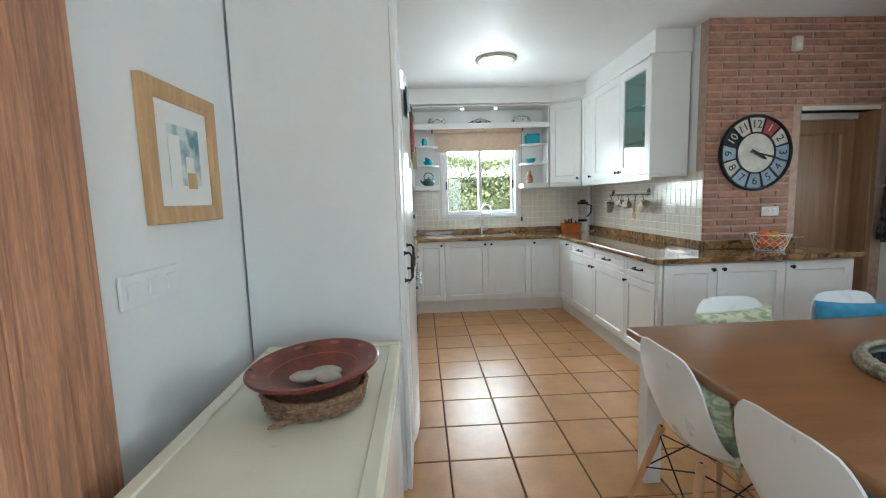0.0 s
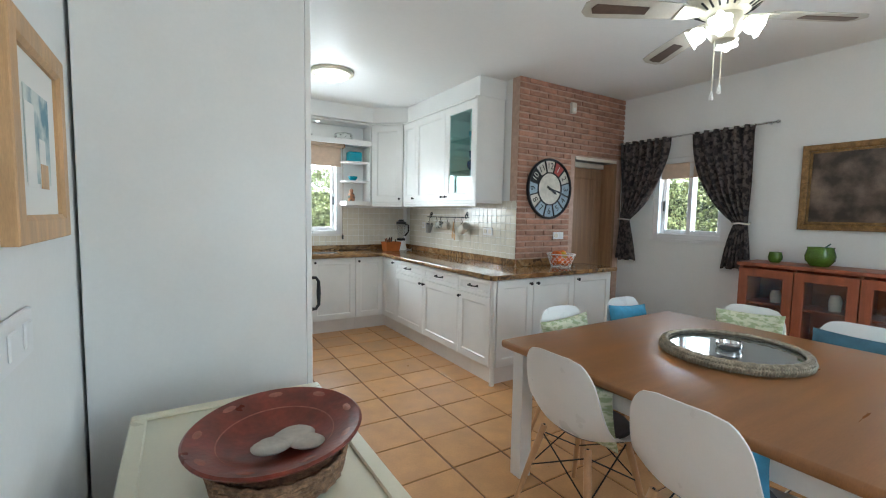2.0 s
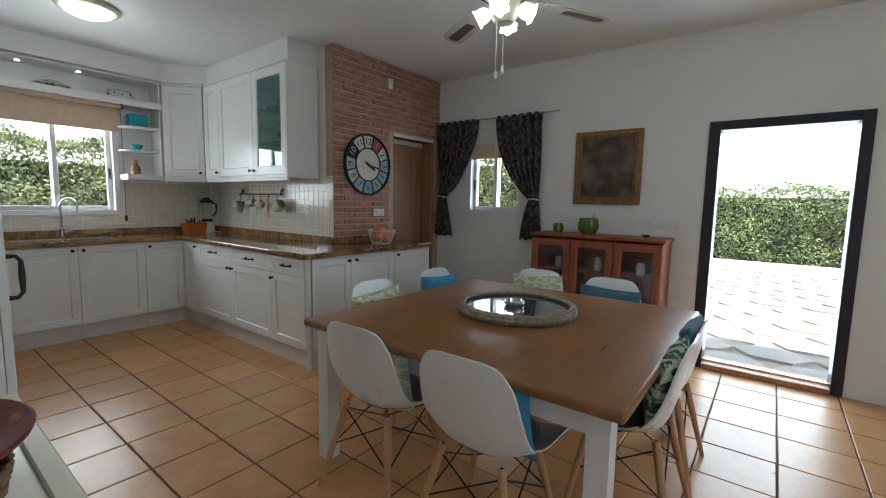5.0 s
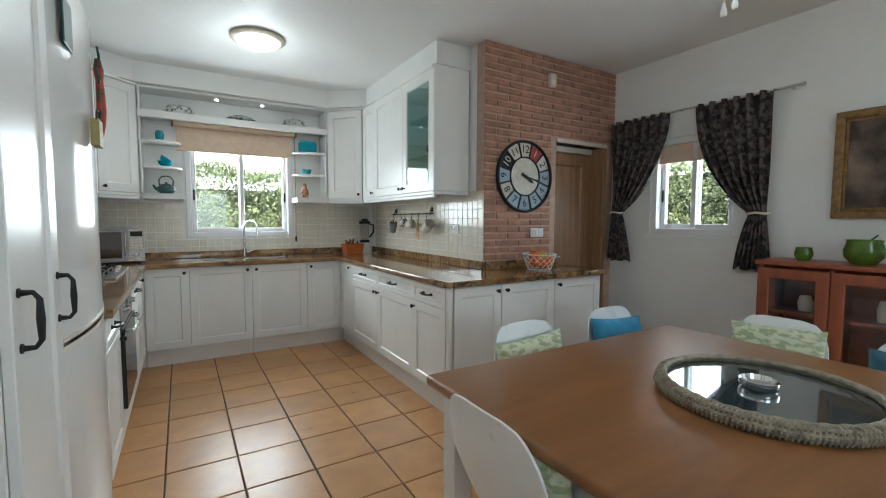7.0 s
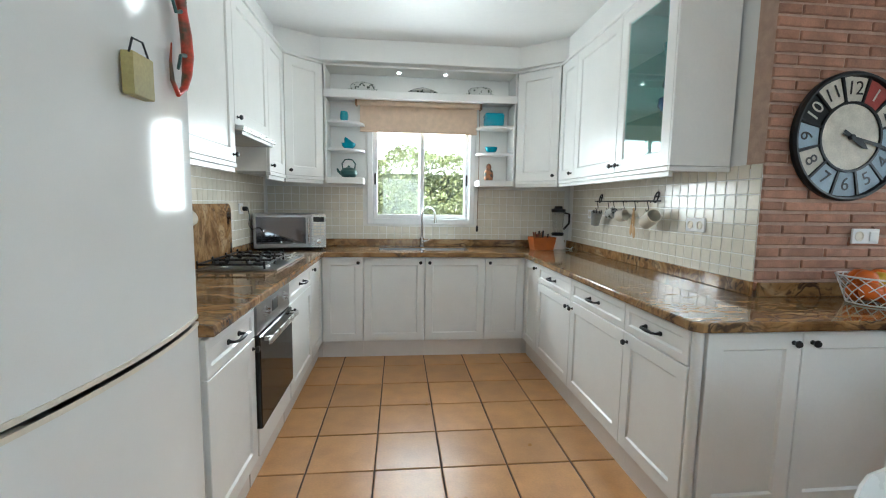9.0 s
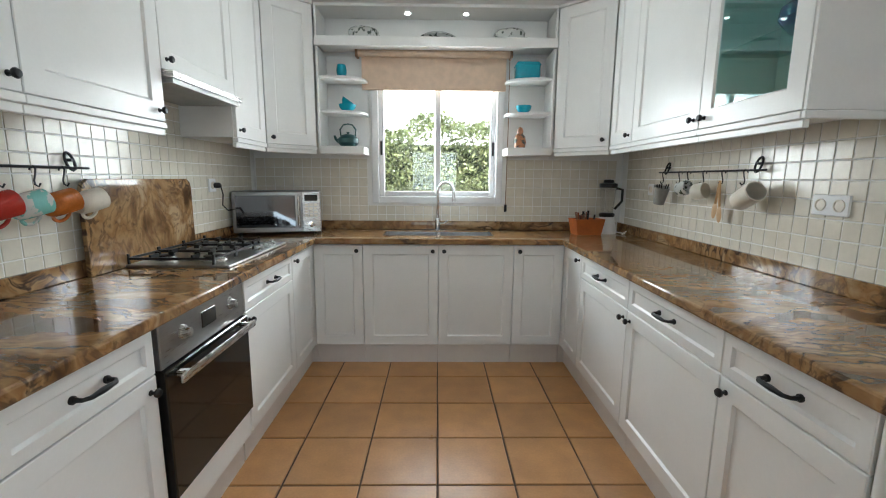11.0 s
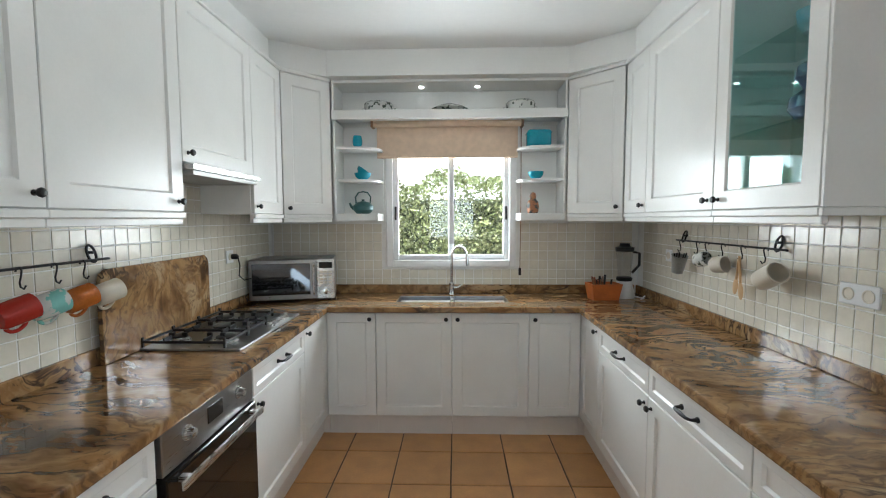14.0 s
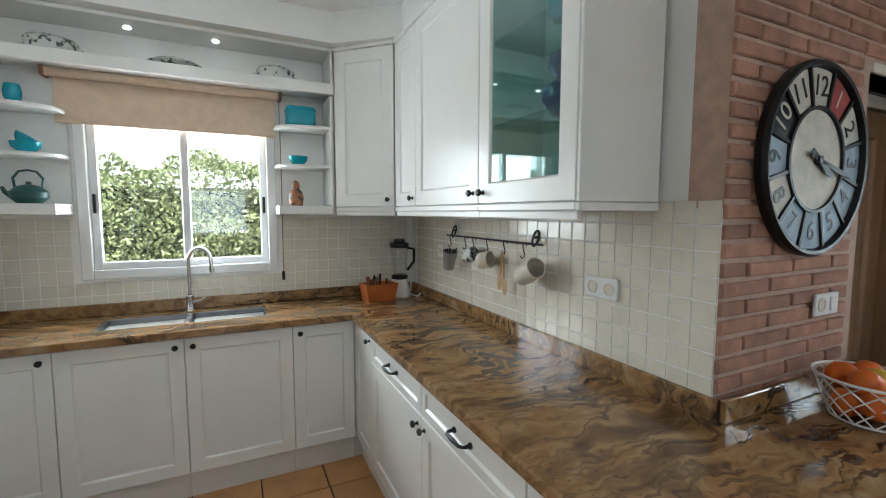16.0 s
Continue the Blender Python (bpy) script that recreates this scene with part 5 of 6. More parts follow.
def microwave():
    t = thing("microwave", "steel microwave with mirrored door on the worktop", "microwave", (1.93, 6.84, 0.941), 14)
    part("case", box(-0.30, 0.30, -0.15, 0.19, 0.015, 0.315, 0.006), DARKSTEEL, t)
    for sx in (-0.26, 0.26):
        for sy in (-0.11, 0.15):
            part("foot", lathe([(0, 0), (0.014, 0), (0.014, 0.016), (0, 0.016)], 10, None, pose(sx, sy, 0)), IRON, t)
    d = part("door", box(-0.298, 0.17, -0.172, -0.151, 0.02, 0.312, 0.004), DARKSTEEL, t)
    part("door_glass", box(-0.275, 0.125, -0.176, -0.171, 0.055, 0.285, 0.002), MIRRORGLASS, d, "dark mirrored door glass")
    part("handle", tube([(0.150, -0.17, 0.05), (0.150, -0.20, 0.06), (0.150, -0.20, 0.275), (0.150, -0.17, 0.285)], 0.008, 10), CHROME, d, "", True)
    p = part("control_panel", box(0.174, 0.298, -0.170, -0.151, 0.02, 0.312, 0.003), STEEL, t)
    part("display", box(0.19, 0.282, -0.173, -0.169, 0.245, 0.29, 0.001), BLACKGLASS, p)
    for r in range(4):
        for c in range(3):
            part("button", box(0.192 + c * 0.031, 0.216 + c * 0.031, -0.173, -0.169, 0.13 + r * 0.026, 0.148 + r * 0.026, 0.001), CERAMIC, p)
    part("dial", lathe([(0.022, 0), (0.02, 0.018), (0, 0.02)], 18, None, pose(0.236, -0.17, 0.075, 90)), CHROME, p, "", True)


sink(), tap(), hob(), microwave()
plug = thing("power_cable", "black power cable hanging from the wall socket", "cable", (1.66, 6.41, 1.30))
part("plug", lathe([(0.018, 0), (0.018, 0.03), (0.008, 0.04), (0, 0.04)], 14, None, pose(0.013, 0, 0, 0, 90, 0)), IRON, plug, "", True)
part("lead", tube([(0.05, 0, 0.0), (0.06, 0.005, -0.06), (0.05, 0.01, -0.13), (0.05, 0.08, -0.17), (0.08, 0.18, -0.16), (0.10, 0.20, -0.20)], 0.004, 8), IRON, plug, "", True)
gp = thing("granite_splash_panel", "upright brown granite panel behind the hob", "splashback", (1.672, 5.695, 1.012))
pn = prism([(-0.39, -0.07), (0.39, -0.07), (0.39, 0.28), (0.38, 0.31), (0.35, 0.33), (-0.35, 0.33), (-0.38, 0.31), (-0.39, 0.28)], 0, 0.02, 0.003)
part("slab", moved(pn, pose(0.009, 0, 0, 90, 0, 90)), GRANITE, gp)


def rail(at, turn, length, label):
    t = thing("utensil_rail", label, "rail", at, turn)
    part("bar", tube([(-0.03, -0.035, 0), (length + 0.03, -0.035, 0)], 0.005, 8), IRON, t, "", True)
    for x in (0.04, length - 0.04):
        lp = [(x + 0.02 * math.sin(a), -0.02 - 0.01 * math.cos(a), 0.025 - 0.035 * math.cos(a)) for a in [math.tau * k / 14 for k in range(14)]]
        part("bracket", tube(lp, 0.005, 8, None, True), IRON, t, "black looped bracket", True)
        part("wall_stud", tube([(x, 0, 0.03), (x, -0.03, 0.03)], 0.006, 8), IRON, t)
    return t


def hook(at, turn):
    t = thing("s_hook", "small black iron hook hanging from the rail", "hook", at, turn, "rail hooks")
    pts = [(0, 0.012, -0.004), (0, 0.008, 0.010), (0, -0.004, 0.012), (0, -0.010, 0.0), (0, -0.006, -0.02), (0, 0.0, -0.04), (0, -0.002, -0.055), (0, -0.014, -0.062), (0, -0.022, -0.05)]
    part("hook", tube(pts, 0.003, 6), IRON, t, "", True)


def mug(mat, m, label, r=0.042, h=0.09, handle=True):
    t = thing("mug", label, "mug", group="hanging mugs")
    t.matrix_basis = m
    part("cup", lathe([(0, 0), (r * 0.8, 0), (r * 0.95, 0.01), (r, h * 0.5), (r, h), (r - 0.005, h), (r - 0.006, h * 0.5), (r * 0.8, 0.012), (0, 0.01)], 24), mat, t, "", True)
    if handle:
        pts = [(r * 0.98 + 0.032 * math.sin(a), 0, h * 0.5 + 0.03 * math.cos(a)) for a in [math.pi * k / 10 for k in range(11)]]
        part("handle", tube(pts, 0.006, 8), mat, t, "", True)
    return t


rail((4.632, 6.40, 1.405), -90, 0.88, "black iron utensil rail on cream tiles")
hang = lambda s, drop=0.0, out=0.05: (4.632 - out, 6.40 - s, 1.405 - drop)
for s in (0.03, 0.22, 0.31, 0.46, 0.62, 0.78):
    hook((4.632 - 0.035, 6.40 - s, 1.397), -90)
zb = thing("zinc_pot", "small zinc pot with utensils hanging from the rail", "pot", hang(0.05, 0.20, 0.075), 0)
zb.matrix_basis = pose(*hang(0.07, 0.20, 0.075), 14, 0, 0)
part("pot", lathe([(0, 0), (0.032, 0), (0.046, 0.11), (0.049, 0.112), (0.044, 0.11), (0.03, 0.006), (0, 0.006)], 20), CORK, zb, "", True)
for k in range(5):
    part("utensil", tube([(0.01 * k - 0.02, 0.0, 0.02), (0.02 * k - 0.04, 0.01 * (k % 3) - 0.01, 0.13)], 0.004, 6), IRON, zb)
mug(FLORAL, pose(*hang(0.27, 0.105, 0.07), 75, 10, 20), "cream cup with dark floral band hanging on a hook", 0.042, 0.07)
mug(CERAMIC, pose(*hang(0.44, 0.115, 0.075), 80, 0, 25), "cream cup hanging on a hook", 0.045, 0.07)
mug(CERAMIC, pose(*hang(0.80, 0.15, 0.07), 62, -25, 10), "large cream jug hanging on a hook", 0.048, 0.13)
for k, (a, L) in enumerate(((8, 0.2), (-6, 0.22))):
    sp = thing("wooden_spoon", "pale wooden spoon hanging from the rail", "spoon", hang(0.62 + 0.015 * k, 0.04, 0.055 + 0.012 * k), 0)
    sp.matrix_basis = pose(*hang(0.62 + 0.02 * k, 0.05, 0.05 + 0.012 * k), a, 0, 0)
    part("handle", tube([(0, 0, 0), (0, 0, -L * 0.6)], 0.006, 8), PALEWOOD, sp, "", True)
    bowl_ = lathe([(0, -0.005), (0.5, -0.003), (0.8, 0), (0.6, 0.003), (0, 0.004)], 16, None, Matrix.Translation((0, 0, -L * 0.78)) @ pose(0, 0, 0, 0, 90, 0) @ Matrix.Diagonal((0.055, 0.026, 1, 1)))
    part("spoon_bowl", bowl_, PALEWOOD, sp, "", True)
rail((1.655, 4.60, 1.385), 90, 0.74, "black iron mug rail on cream tiles")
for s in (0.25, 0.39, 0.52, 0.64):
    hook((1.655 + 0.035, 4.60 + s, 1.377), 90)
for s, mat, lab in ((0.27, MUGRED, "red glazed mug hanging on a hook"), (0.38, MUGTURQ, "turquoise and white mug hanging on a hook"), (0.50, MUGORANGE, "orange glazed mug hanging on a hook"), (0.63, CERAMIC, "cream patterned mug hanging on a hook")):
    mug(mat, pose(1.755, 4.58 + s, 1.245, -75, 22, -8) @ pose(0, 0, 0, 0, 0, 90), lab, 0.043, 0.10)


def blender():
    t = thing("blender", "white jug blender with black lid on the worktop", "blender", (4.45, 6.90, 0.941))
    part("base", lathe([(0, 0), (0.075, 0), (0.08, 0.02), (0.06, 0.10), (0.055, 0.13), (0, 0.13)], 24), ALU, t, "white motor base", True)
    part("collar", lathe([(0.056, 0.13), (0.06, 0.15), (0.05, 0.16), (0, 0.16)], 24), IRON, t, "", True)
    part("jug", lathe([(0.045, 0.16), (0.062, 0.35), (0.064, 0.36), (0.058, 0.355), (0.042, 0.165)], 24), PANE, t, "clear jug", True)
    part("lid", lathe([(0.066, 0.355), (0.068, 0.385), (0.04, 0.392), (0.035, 0.415), (0, 0.418)], 24), IRON, t, "black lid", True)
    part("handle", tube([(0.06, -0.01, 0.35), (0.105, -0.015, 0.34), (0.105, -0.015, 0.25), (0.055, -0.01, 0.19)], 0.010, 10), IRON, t, "", True)
    part("lead", tube([(0.07, -0.02, 0.012), (0.12, -0.08, 0.006), (0.08, -0.12, 0.006), (0.14, -0.05, 0.02)], 0.005, 8), ALU, t, "", True)


def orange_box():
    t = thing("utensil_box", "orange wooden box of kitchen utensils", "box", (4.27, 6.83, 0.941), 6)
    o = [(-0.11, -0.07), (0.11, -0.07), (0.11, 0.07), (-0.11, 0.07)]
    bm = bmesh.new()
    def ring(s, z):
        return [bm.verts.new((x * s, y * s, z)) for x, y in o]
    rs = [ring(0.86, 0), ring(1.05, 0.12), ring(0.97, 0.12), ring(0.8, 0.012)]
    for a, b in zip(rs, rs[1:]):
        for i in range(4):
            bm.faces.new((a[i], a[(i + 1) % 4], b[(i + 1) % 4], b[i]))
    bm.faces.new(rs[0]), bm.faces.new(rs[-1])
    part("box", bm, ORANGEBOX, t)
    rng = random.Random(4)
    for k in range(16):
        x, y = rng.uniform(-0.08, 0.08), rng.uniform(-0.045, 0.045)
        part("utensil", tube([(x * 0.7, y, 0.03), (x, y * 1.2, 0.13 + rng.uniform(0.01, 0.05))], rng.uniform(0.004, 0.009), 6), rng.choice((DOORWOOD, CHERRY, IRON, CERAMIC)), t)


def fruit_basket():
    t = thing("fruit_basket", "white wire basket of oranges on granite", "fruit basket", (5.12, 4.55, 0.941), 0)
    R0, R1, H = 0.085, 0.125, 0.115
    for R, z, thick in ((R0, 0.004, 0.003), (R1, H, 0.004)):
        part("rim", tube([(R * math.cos(a), R * math.sin(a), z) for a in [math.tau * k / 28 for k in range(28)]], thick, 6, None, True), LACQUER, t, "white wire rim", True)
    for k in range(14):
        for s in (1, -1):
            a, b = math.tau * k / 14, math.tau * (k + 2.4 * s) / 14
            pts = [((R0 + (R1 - R0) * f) * math.cos(a + (b - a) * f), (R0 + (R1 - R0) * f) * math.sin(a + (b - a) * f), 0.004 + (H - 0.004) * f) for f in (0, 0.25, 0.5, 0.75, 1)]
            part("wire", tube(pts, 0.0022, 5), LACQUER, t, "", True)
    t.matrix_basis = pose(5.06, 4.55, 0.941) @ Matrix.Scale(1.1, 4)
    spots = [(0.04, 0.04, 0.045), (-0.045, 0.03, 0.045), (0.0, -0.05, 0.045), (0.065, -0.03, 0.06), (-0.06, -0.035, 0.06), (0.02, 0.0, 0.098), (-0.04, 0.0, 0.105), (0.05, 0.03, 0.105), (0.0, 0.065, 0.10)]
    for k, p in enumerate(spots):
        f = lathe([(0.004, 0.035), (0.012, 0.037), (0.028, 0.027), (0.0385, 0.003), (0.031, -0.024), (0.015, -0.036), (0, -0.038)], 20, None, pose(*p, 30 * k, 50 * k, 0))
        ob = part("orange", f, LEMON if k == 5 else ORANGE, None, "", "all")
        ob.matrix_basis = pose(5.06, 4.55, 0.941) @ Matrix.Scale(1.1, 4)
        tagged(ob, "yellow lemon in the wire basket" if k == 5 else "ripe orange in the white wire basket", "fruit", "fruit in the basket")


blender(), orange_box(), fruit_basket()


# ---- shelf crockery ----
def pot(name, label, at, profile, mat, category="bowl", seg=28, **more):
    t = thing(name, label, category, at, **more)
    part("bowl" if category == "bowl" else "body", lathe(profile, seg), mat, t, "", True)
    return t


OPEN = lambda r, h: [(0, 0), (r * 0.55, 0), (r * 0.6, 0.006), (r * 0.9, h * 0.5), (r, h), (r - 0.005, h), (r * 0.85, h * 0.5), (0, 0.01)]
for x in (2.57, 3.66):
    tu = pot("tureen", "white porcelain tureen with dark floral pattern in the niche", (x, 6.97, 2.341), [(0, 0), (0.085, 0), (0.105, 0.02), (0.11, 0.075), (0.113, 0.08), (0.10, 0.095), (0.05, 0.108), (0, 0.11)], FLORAL, "tureen")
    for s in (-1, 1):
        part("handle", tube([(s * 0.105, 0, 0.06), (s * 0.128, 0, 0.055), (s * 0.108, 0, 0.035)], 0.006, 8), FLORAL, tu, "", True)
sd = pot("serving_dish", "oval floral porcelain serving dish in the niche", (3.12, 6.97, 2.341), [(0, 0), (0.08, 0), (0.13, 0.035), (0.145, 0.04), (0.11, 0.06), (0.03, 0.085), (0, 0.095)], FLORAL, "dish")
tm = thing("tumbler", "turquoise glazed tumbler on the corner shelf", "tumbler", (2.40, 6.97, 2.096))
part("cup", lathe([(0, 0), (0.022, 0), (0.036, 0.03), (0.038, 0.06), (0.03, 0.095), (0.027, 0.095), (0.03, 0.05), (0, 0.01)], 24), TURQ, tm, "", True)
for k in range(2):
    b = pot("small_bowl", "small turquoise bowl on the corner shelf", (2.44 + 0.0 * k, 6.96, 1.851 + 0.002 + 0.035 * k), OPEN(0.065 - 0.01 * k, 0.05), TURQ)
    if k:
        b.matrix_basis = pose(2.425, 6.96, 1.89, 0, 35, 0)
b = thing("casserole", "large turquoise casserole on the corner shelf", "casserole", (3.80, 6.97, 2.096))
part("body", box(-0.09, 0.09, -0.06, 0.06, 0, 0.125, 0.02, None, 3), TURQ, b, "", True)
part("lid_edge", box(-0.092, 0.092, -0.062, 0.062, 0.098, 0.104, 0.002), TURQ, b)
pot("small_bowl", "small turquoise bowl on the corner shelf", (3.78, 6.96, 1.851), OPEN(0.06, 0.055), TURQ)
tp = thing("teapot", "dark teal cast iron teapot on the corner shelf", "teapot", (2.44, 6.955, 1.588))
part("body", lathe([(0, 0), (0.05, 0), (0.078, 0.03), (0.078, 0.06), (0.05, 0.088), (0.03, 0.094), (0.01, 0.10), (0.012, 0.112), (0, 0.115)], 28), DARKTEAL, tp, "", True)
part("handle", tube([(0.055, 0, 0.08), (0.06, 0, 0.13), (0.035, 0, 0.165), (0, 0, 0.172), (-0.035, 0, 0.165), (-0.06, 0, 0.13), (-0.055, 0, 0.08)], 0.006, 8), DARKTEAL, tp, "", True)
part("spout", tube([(-0.07, 0, 0.04), (-0.095, 0, 0.06), (-0.105, 0, 0.085)], [0.016, 0.011, 0.008], 10), DARKTEAL, tp, "", True)
fig = part("figurine", lathe([(0, 0), (0.04, 0), (0.048, 0.05), (0.04, 0.09), (0.022, 0.11), (0.026, 0.13), (0.018, 0.155), (0, 0.165)], 18), FIGURE, None, "", True, at=pose(3.76, 6.96, 1.588))
tagged(fig, "small painted pottery figurine on the corner shelf", "figurine")
jug = thing("vase", "round cobalt blue vase inside the glass cabinet", "vase", (4.44, 5.20, 1.889))
part("body", lathe([(0, 0), (0.04, 0), (0.075, 0.05), (0.07, 0.09), (0.03, 0.12), (0.055, 0.16), (0.05, 0.20), (0.02, 0.22), (0, 0.22)], 28), COBALT, jug, "", True)
pot("turquoise_cup", "turquoise glass cup inside the glass cabinet", (4.44, 5.22, 2.209), OPEN(0.05, 0.08), TURQ)

# ---- dining room things ----
tr = thing("lazy_susan", "round wicker-edged glass turntable on the table", "turntable", (4.19, 2.585, 0.756))
part("base", lathe([(0, 0), (0.30, 0), (0.30, 0.018), (0, 0.018)], 48), WICKER, tr)
part("glass_top", lathe([(0, 0.019), (0.285, 0.019), (0.285, 0.03), (0, 0.03)], 64), TABLEGLASS, tr, "dark reflective glass top")
for r, z in ((0.305, 0.012), (0.318, 0.024), (0.312, 0.038), (0.297, 0.044)):
    part("wicker_ring", tube([((r + 0.002 * math.sin(i * 1.9)) * math.cos(math.tau * i / 120), (r + 0.002 * math.sin(i * 1.9)) * math.sin(math.tau * i / 120), z + 0.002 * math.cos(i * 1.9)) for i in range(120)], 0.0095, 8, None, True), WICKER, tr, "woven wicker edge", True)
wv = bmesh.new()
for i in range(150):
    a = math.tau * i / 150
    tube([((0.31 + d) * math.cos(a + s), (0.31 + d) * math.sin(a + s), z) for d, z, s in ((0.012, 0.004, -0.01), (0.018, 0.022, 0.0), (0.008, 0.046, 0.012), (-0.012, 0.05, 0.02))], 0.0035, 4, wv)
tagged(part("wicker_weave", wv, WICKER, tr), kind="stuff")
gd2 = thing("glass_dish", "small clear glass dish on the turntable", "dish", (4.19, 2.60, 0.787))
part("dish", lathe([(0, 0), (0.05, 0), (0.058, 0.012), (0.058, 0.028), (0.05, 0.03), (0.045, 0.012), (0, 0.008)], 28), CHROME, gd2, "", True)
for y, r, h, lab in ((3.12, 0.05, 0.085, "small green glazed bowl on the sideboard"), (2.83, 0.095, 0.145, "round green glazed pot on the sideboard")):
    pp = pot("green_pot", lab, (6.02, y, 1.089), [(0, 0), (r * 0.6, 0), (r * 0.95, h * 0.3), (r, h * 0.55), (r * 0.85, h * 0.9), (r * 0.88, h), (r * 0.78, h), (r * 0.75, h * 0.85), (0, h * 0.2)], GREENGLAZE, "pot")
    if r > 0.06:
        part("sprig", tube([(0, 0, h * 0.5), (-0.01, -0.03, h), (-0.01, -0.06, h + 0.03)], 0.005, 6), DARKTEAL, pp)
dsh = pot("small_dish", "small dark dish at the end of the sideboard", (6.0, 2.33, 1.089), OPEN(0.035, 0.02), IRON)
for y, z, h in ((3.1, 0.758, 0.1), (2.72, 0.758, 0.12), (2.66, 0.438, 0.14), (2.36, 0.758, 0.1), (2.40, 0.438, 0.16)):
    pot("glass_jar", "pale glass jar behind the sideboard door", (6.03, y, z), [(0, 0), (0.035, 0), (0.04, h * 0.6), (0.028, h), (0.02, h), (0.03, h * 0.6), (0, 0.01)], CERAMIC, "jar")

rb = thing("clay_bowl", "wide red painted clay bowl on a seagrass mat", "bowl", (2.0, 2.51, 0.945))
rb.matrix_basis = pose(2.01, 2.53, 0.902, 2, -3, 0) @ Matrix.Scale(0.89, 4)
part("bowl", lathe([(0, 0.0), (0.08, 0.0), (0.135, 0.018), (0.165, 0.04), (0.208, 0.056), (0.211, 0.062), (0.205, 0.066), (0.160, 0.052), (0.125, 0.03), (0.08, 0.014), (0, 0.012)], 56), REDCLAY, rb, "", True)
part("painted_ring", lathe([(0.137, 0.0385), (0.1385, 0.0400), (0.140, 0.0405)], 56), CLAYMARK, rb)
for k in range(9):
    a = math.tau * k / 9
    part("painted_mark", lathe([(0, 0.0012), (1, 0.0)], 8, None, pose(0.182 * math.cos(a), 0.182 * math.sin(a), 0.0598, 0, -17, math.degrees(a)) @ Matrix.Diagonal((0.010, 0.020, 1, 1))), CLAYMARK, rb)
mt = thing("seagrass_mat", "thick coiled brown seagrass mat on the freezer", "mat", (2.0, 2.50, 0.85))
mt.matrix_basis = pose(2.01, 2.52, 0.85) @ Matrix.Scale(0.87, 4)
for j in range(7):
    r, z = 0.155 - 0.0015 * (j % 2) + 0.002 * j, 0.006 + 0.0088 * j
    part("coil", tube([((r + 0.003 * math.sin(i * 2.2 + j)) * math.cos(math.tau * i / 90), (r + 0.003 * math.sin(i * 2.2 + j)) * math.sin(math.tau * i / 90), z + 0.002 * math.sin(i * 1.3 + j)) for i in range(90)], 0.0065, 7, None, True), STRAW, mt, "", True)
part("core", lathe([(0, 0.001), (0.15, 0.001), (0.15, 0.06), (0, 0.06)], 40), STRAW, mt)
part("loop", tube([(-0.03, -0.155, 0.008), (-0.06, -0.18, 0.006), (-0.09, -0.19, 0.006), (-0.07, -0.17, 0.008), (-0.02, -0.155, 0.012)], 0.006, 8), STRAW, mt, "", True)
for k, (x, y, s, c) in enumerate(((-0.02, -0.02, 0.034, 0), (0.03, 0.0, 0.04, 20), (0.05, -0.035, 0.032, -30))):
    st = part("pebble", lathe([(0, -0.5), (0.55, -0.42), (0.95, -0.1), (1.0, 0.1), (0.7, 0.42), (0, 0.52)], 18, None, pose(0, 0, 0, 0, 0, c) @ Matrix.Diagonal((s * 1.25, s, s * 0.7, 1))), STONE, None, "", "all", at=pose(2.01 + x, 2.51 + y, 0.931))
    tagged(st, "smooth pale beach pebble lying in the clay bowl", "pebble", "pebbles in the bowl")

gk = thing("gecko_ornament", "red and brown painted gecko ornament on the fridge door", "ornament", (2.287, 4.19, 1.68))
body = [(0.0, -0.02, 0.30), (0.0, -0.015, 0.26), (0.0, 0.0, 0.22), (0.0, 0.015, 0.16), (0.0, 0.02, 0.10), (0.0, 0.012, 0.05), (0.0, -0.01, 0.005), (0.0, -0.045, -0.02), (0.0, -0.075, 0.01), (0.0, -0.08, 0.06), (0.0, -0.07, 0.11)]
part("body", tube(body, [0.010, 0.018, 0.013, 0.016, 0.017, 0.014, 0.010, 0.007, 0.006, 0.004, 0.002], 10), GECKO, gk, "", True)
for pts in ([(0, 0.0, 0.22), (0.004, -0.045, 0.20), (0, -0.065, 0.25)], [(0, -0.01, 0.25), (0.004, -0.02, 0.31), (0, -0.03, 0.345)], [(0, 0.005, 0.10), (0.004, -0.03, 0.09), (0, -0.04, 0.05)]):
    part("limb", tube(pts, [0.007, 0.005, 0.004], 6), DARKTEAL, gk, "", True)
bk = thing("bucket_magnet", "small yellow bucket magnet on the fridge door", "magnet", (2.303, 3.925, 1.60))
part("bucket", prism([(-0.012, -0.04), (0.014, -0.04), (0.014, 0.04), (-0.012, 0.04)], 0, 0.095, 0.003), MUGYELLOW, bk)
part("bail", tube([(0.006, -0.04, 0.09), (0.006, -0.025, 0.125), (0.006, 0.015, 0.128), (0.006, 0.04, 0.09)], 0.0025, 6), IRON, bk, "", True)

# added glowing sheet far beyond the garden, standing in for overexposed sky
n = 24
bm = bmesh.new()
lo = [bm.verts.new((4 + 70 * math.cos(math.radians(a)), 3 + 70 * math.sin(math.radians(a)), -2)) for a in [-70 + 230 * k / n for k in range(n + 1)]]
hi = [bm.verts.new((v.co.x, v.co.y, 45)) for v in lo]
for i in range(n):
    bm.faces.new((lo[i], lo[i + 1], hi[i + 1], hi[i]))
structure("backdrop", bm, SKYGLOW, "added glowing sheet as overexposed white sky beyond the garden", "sky")


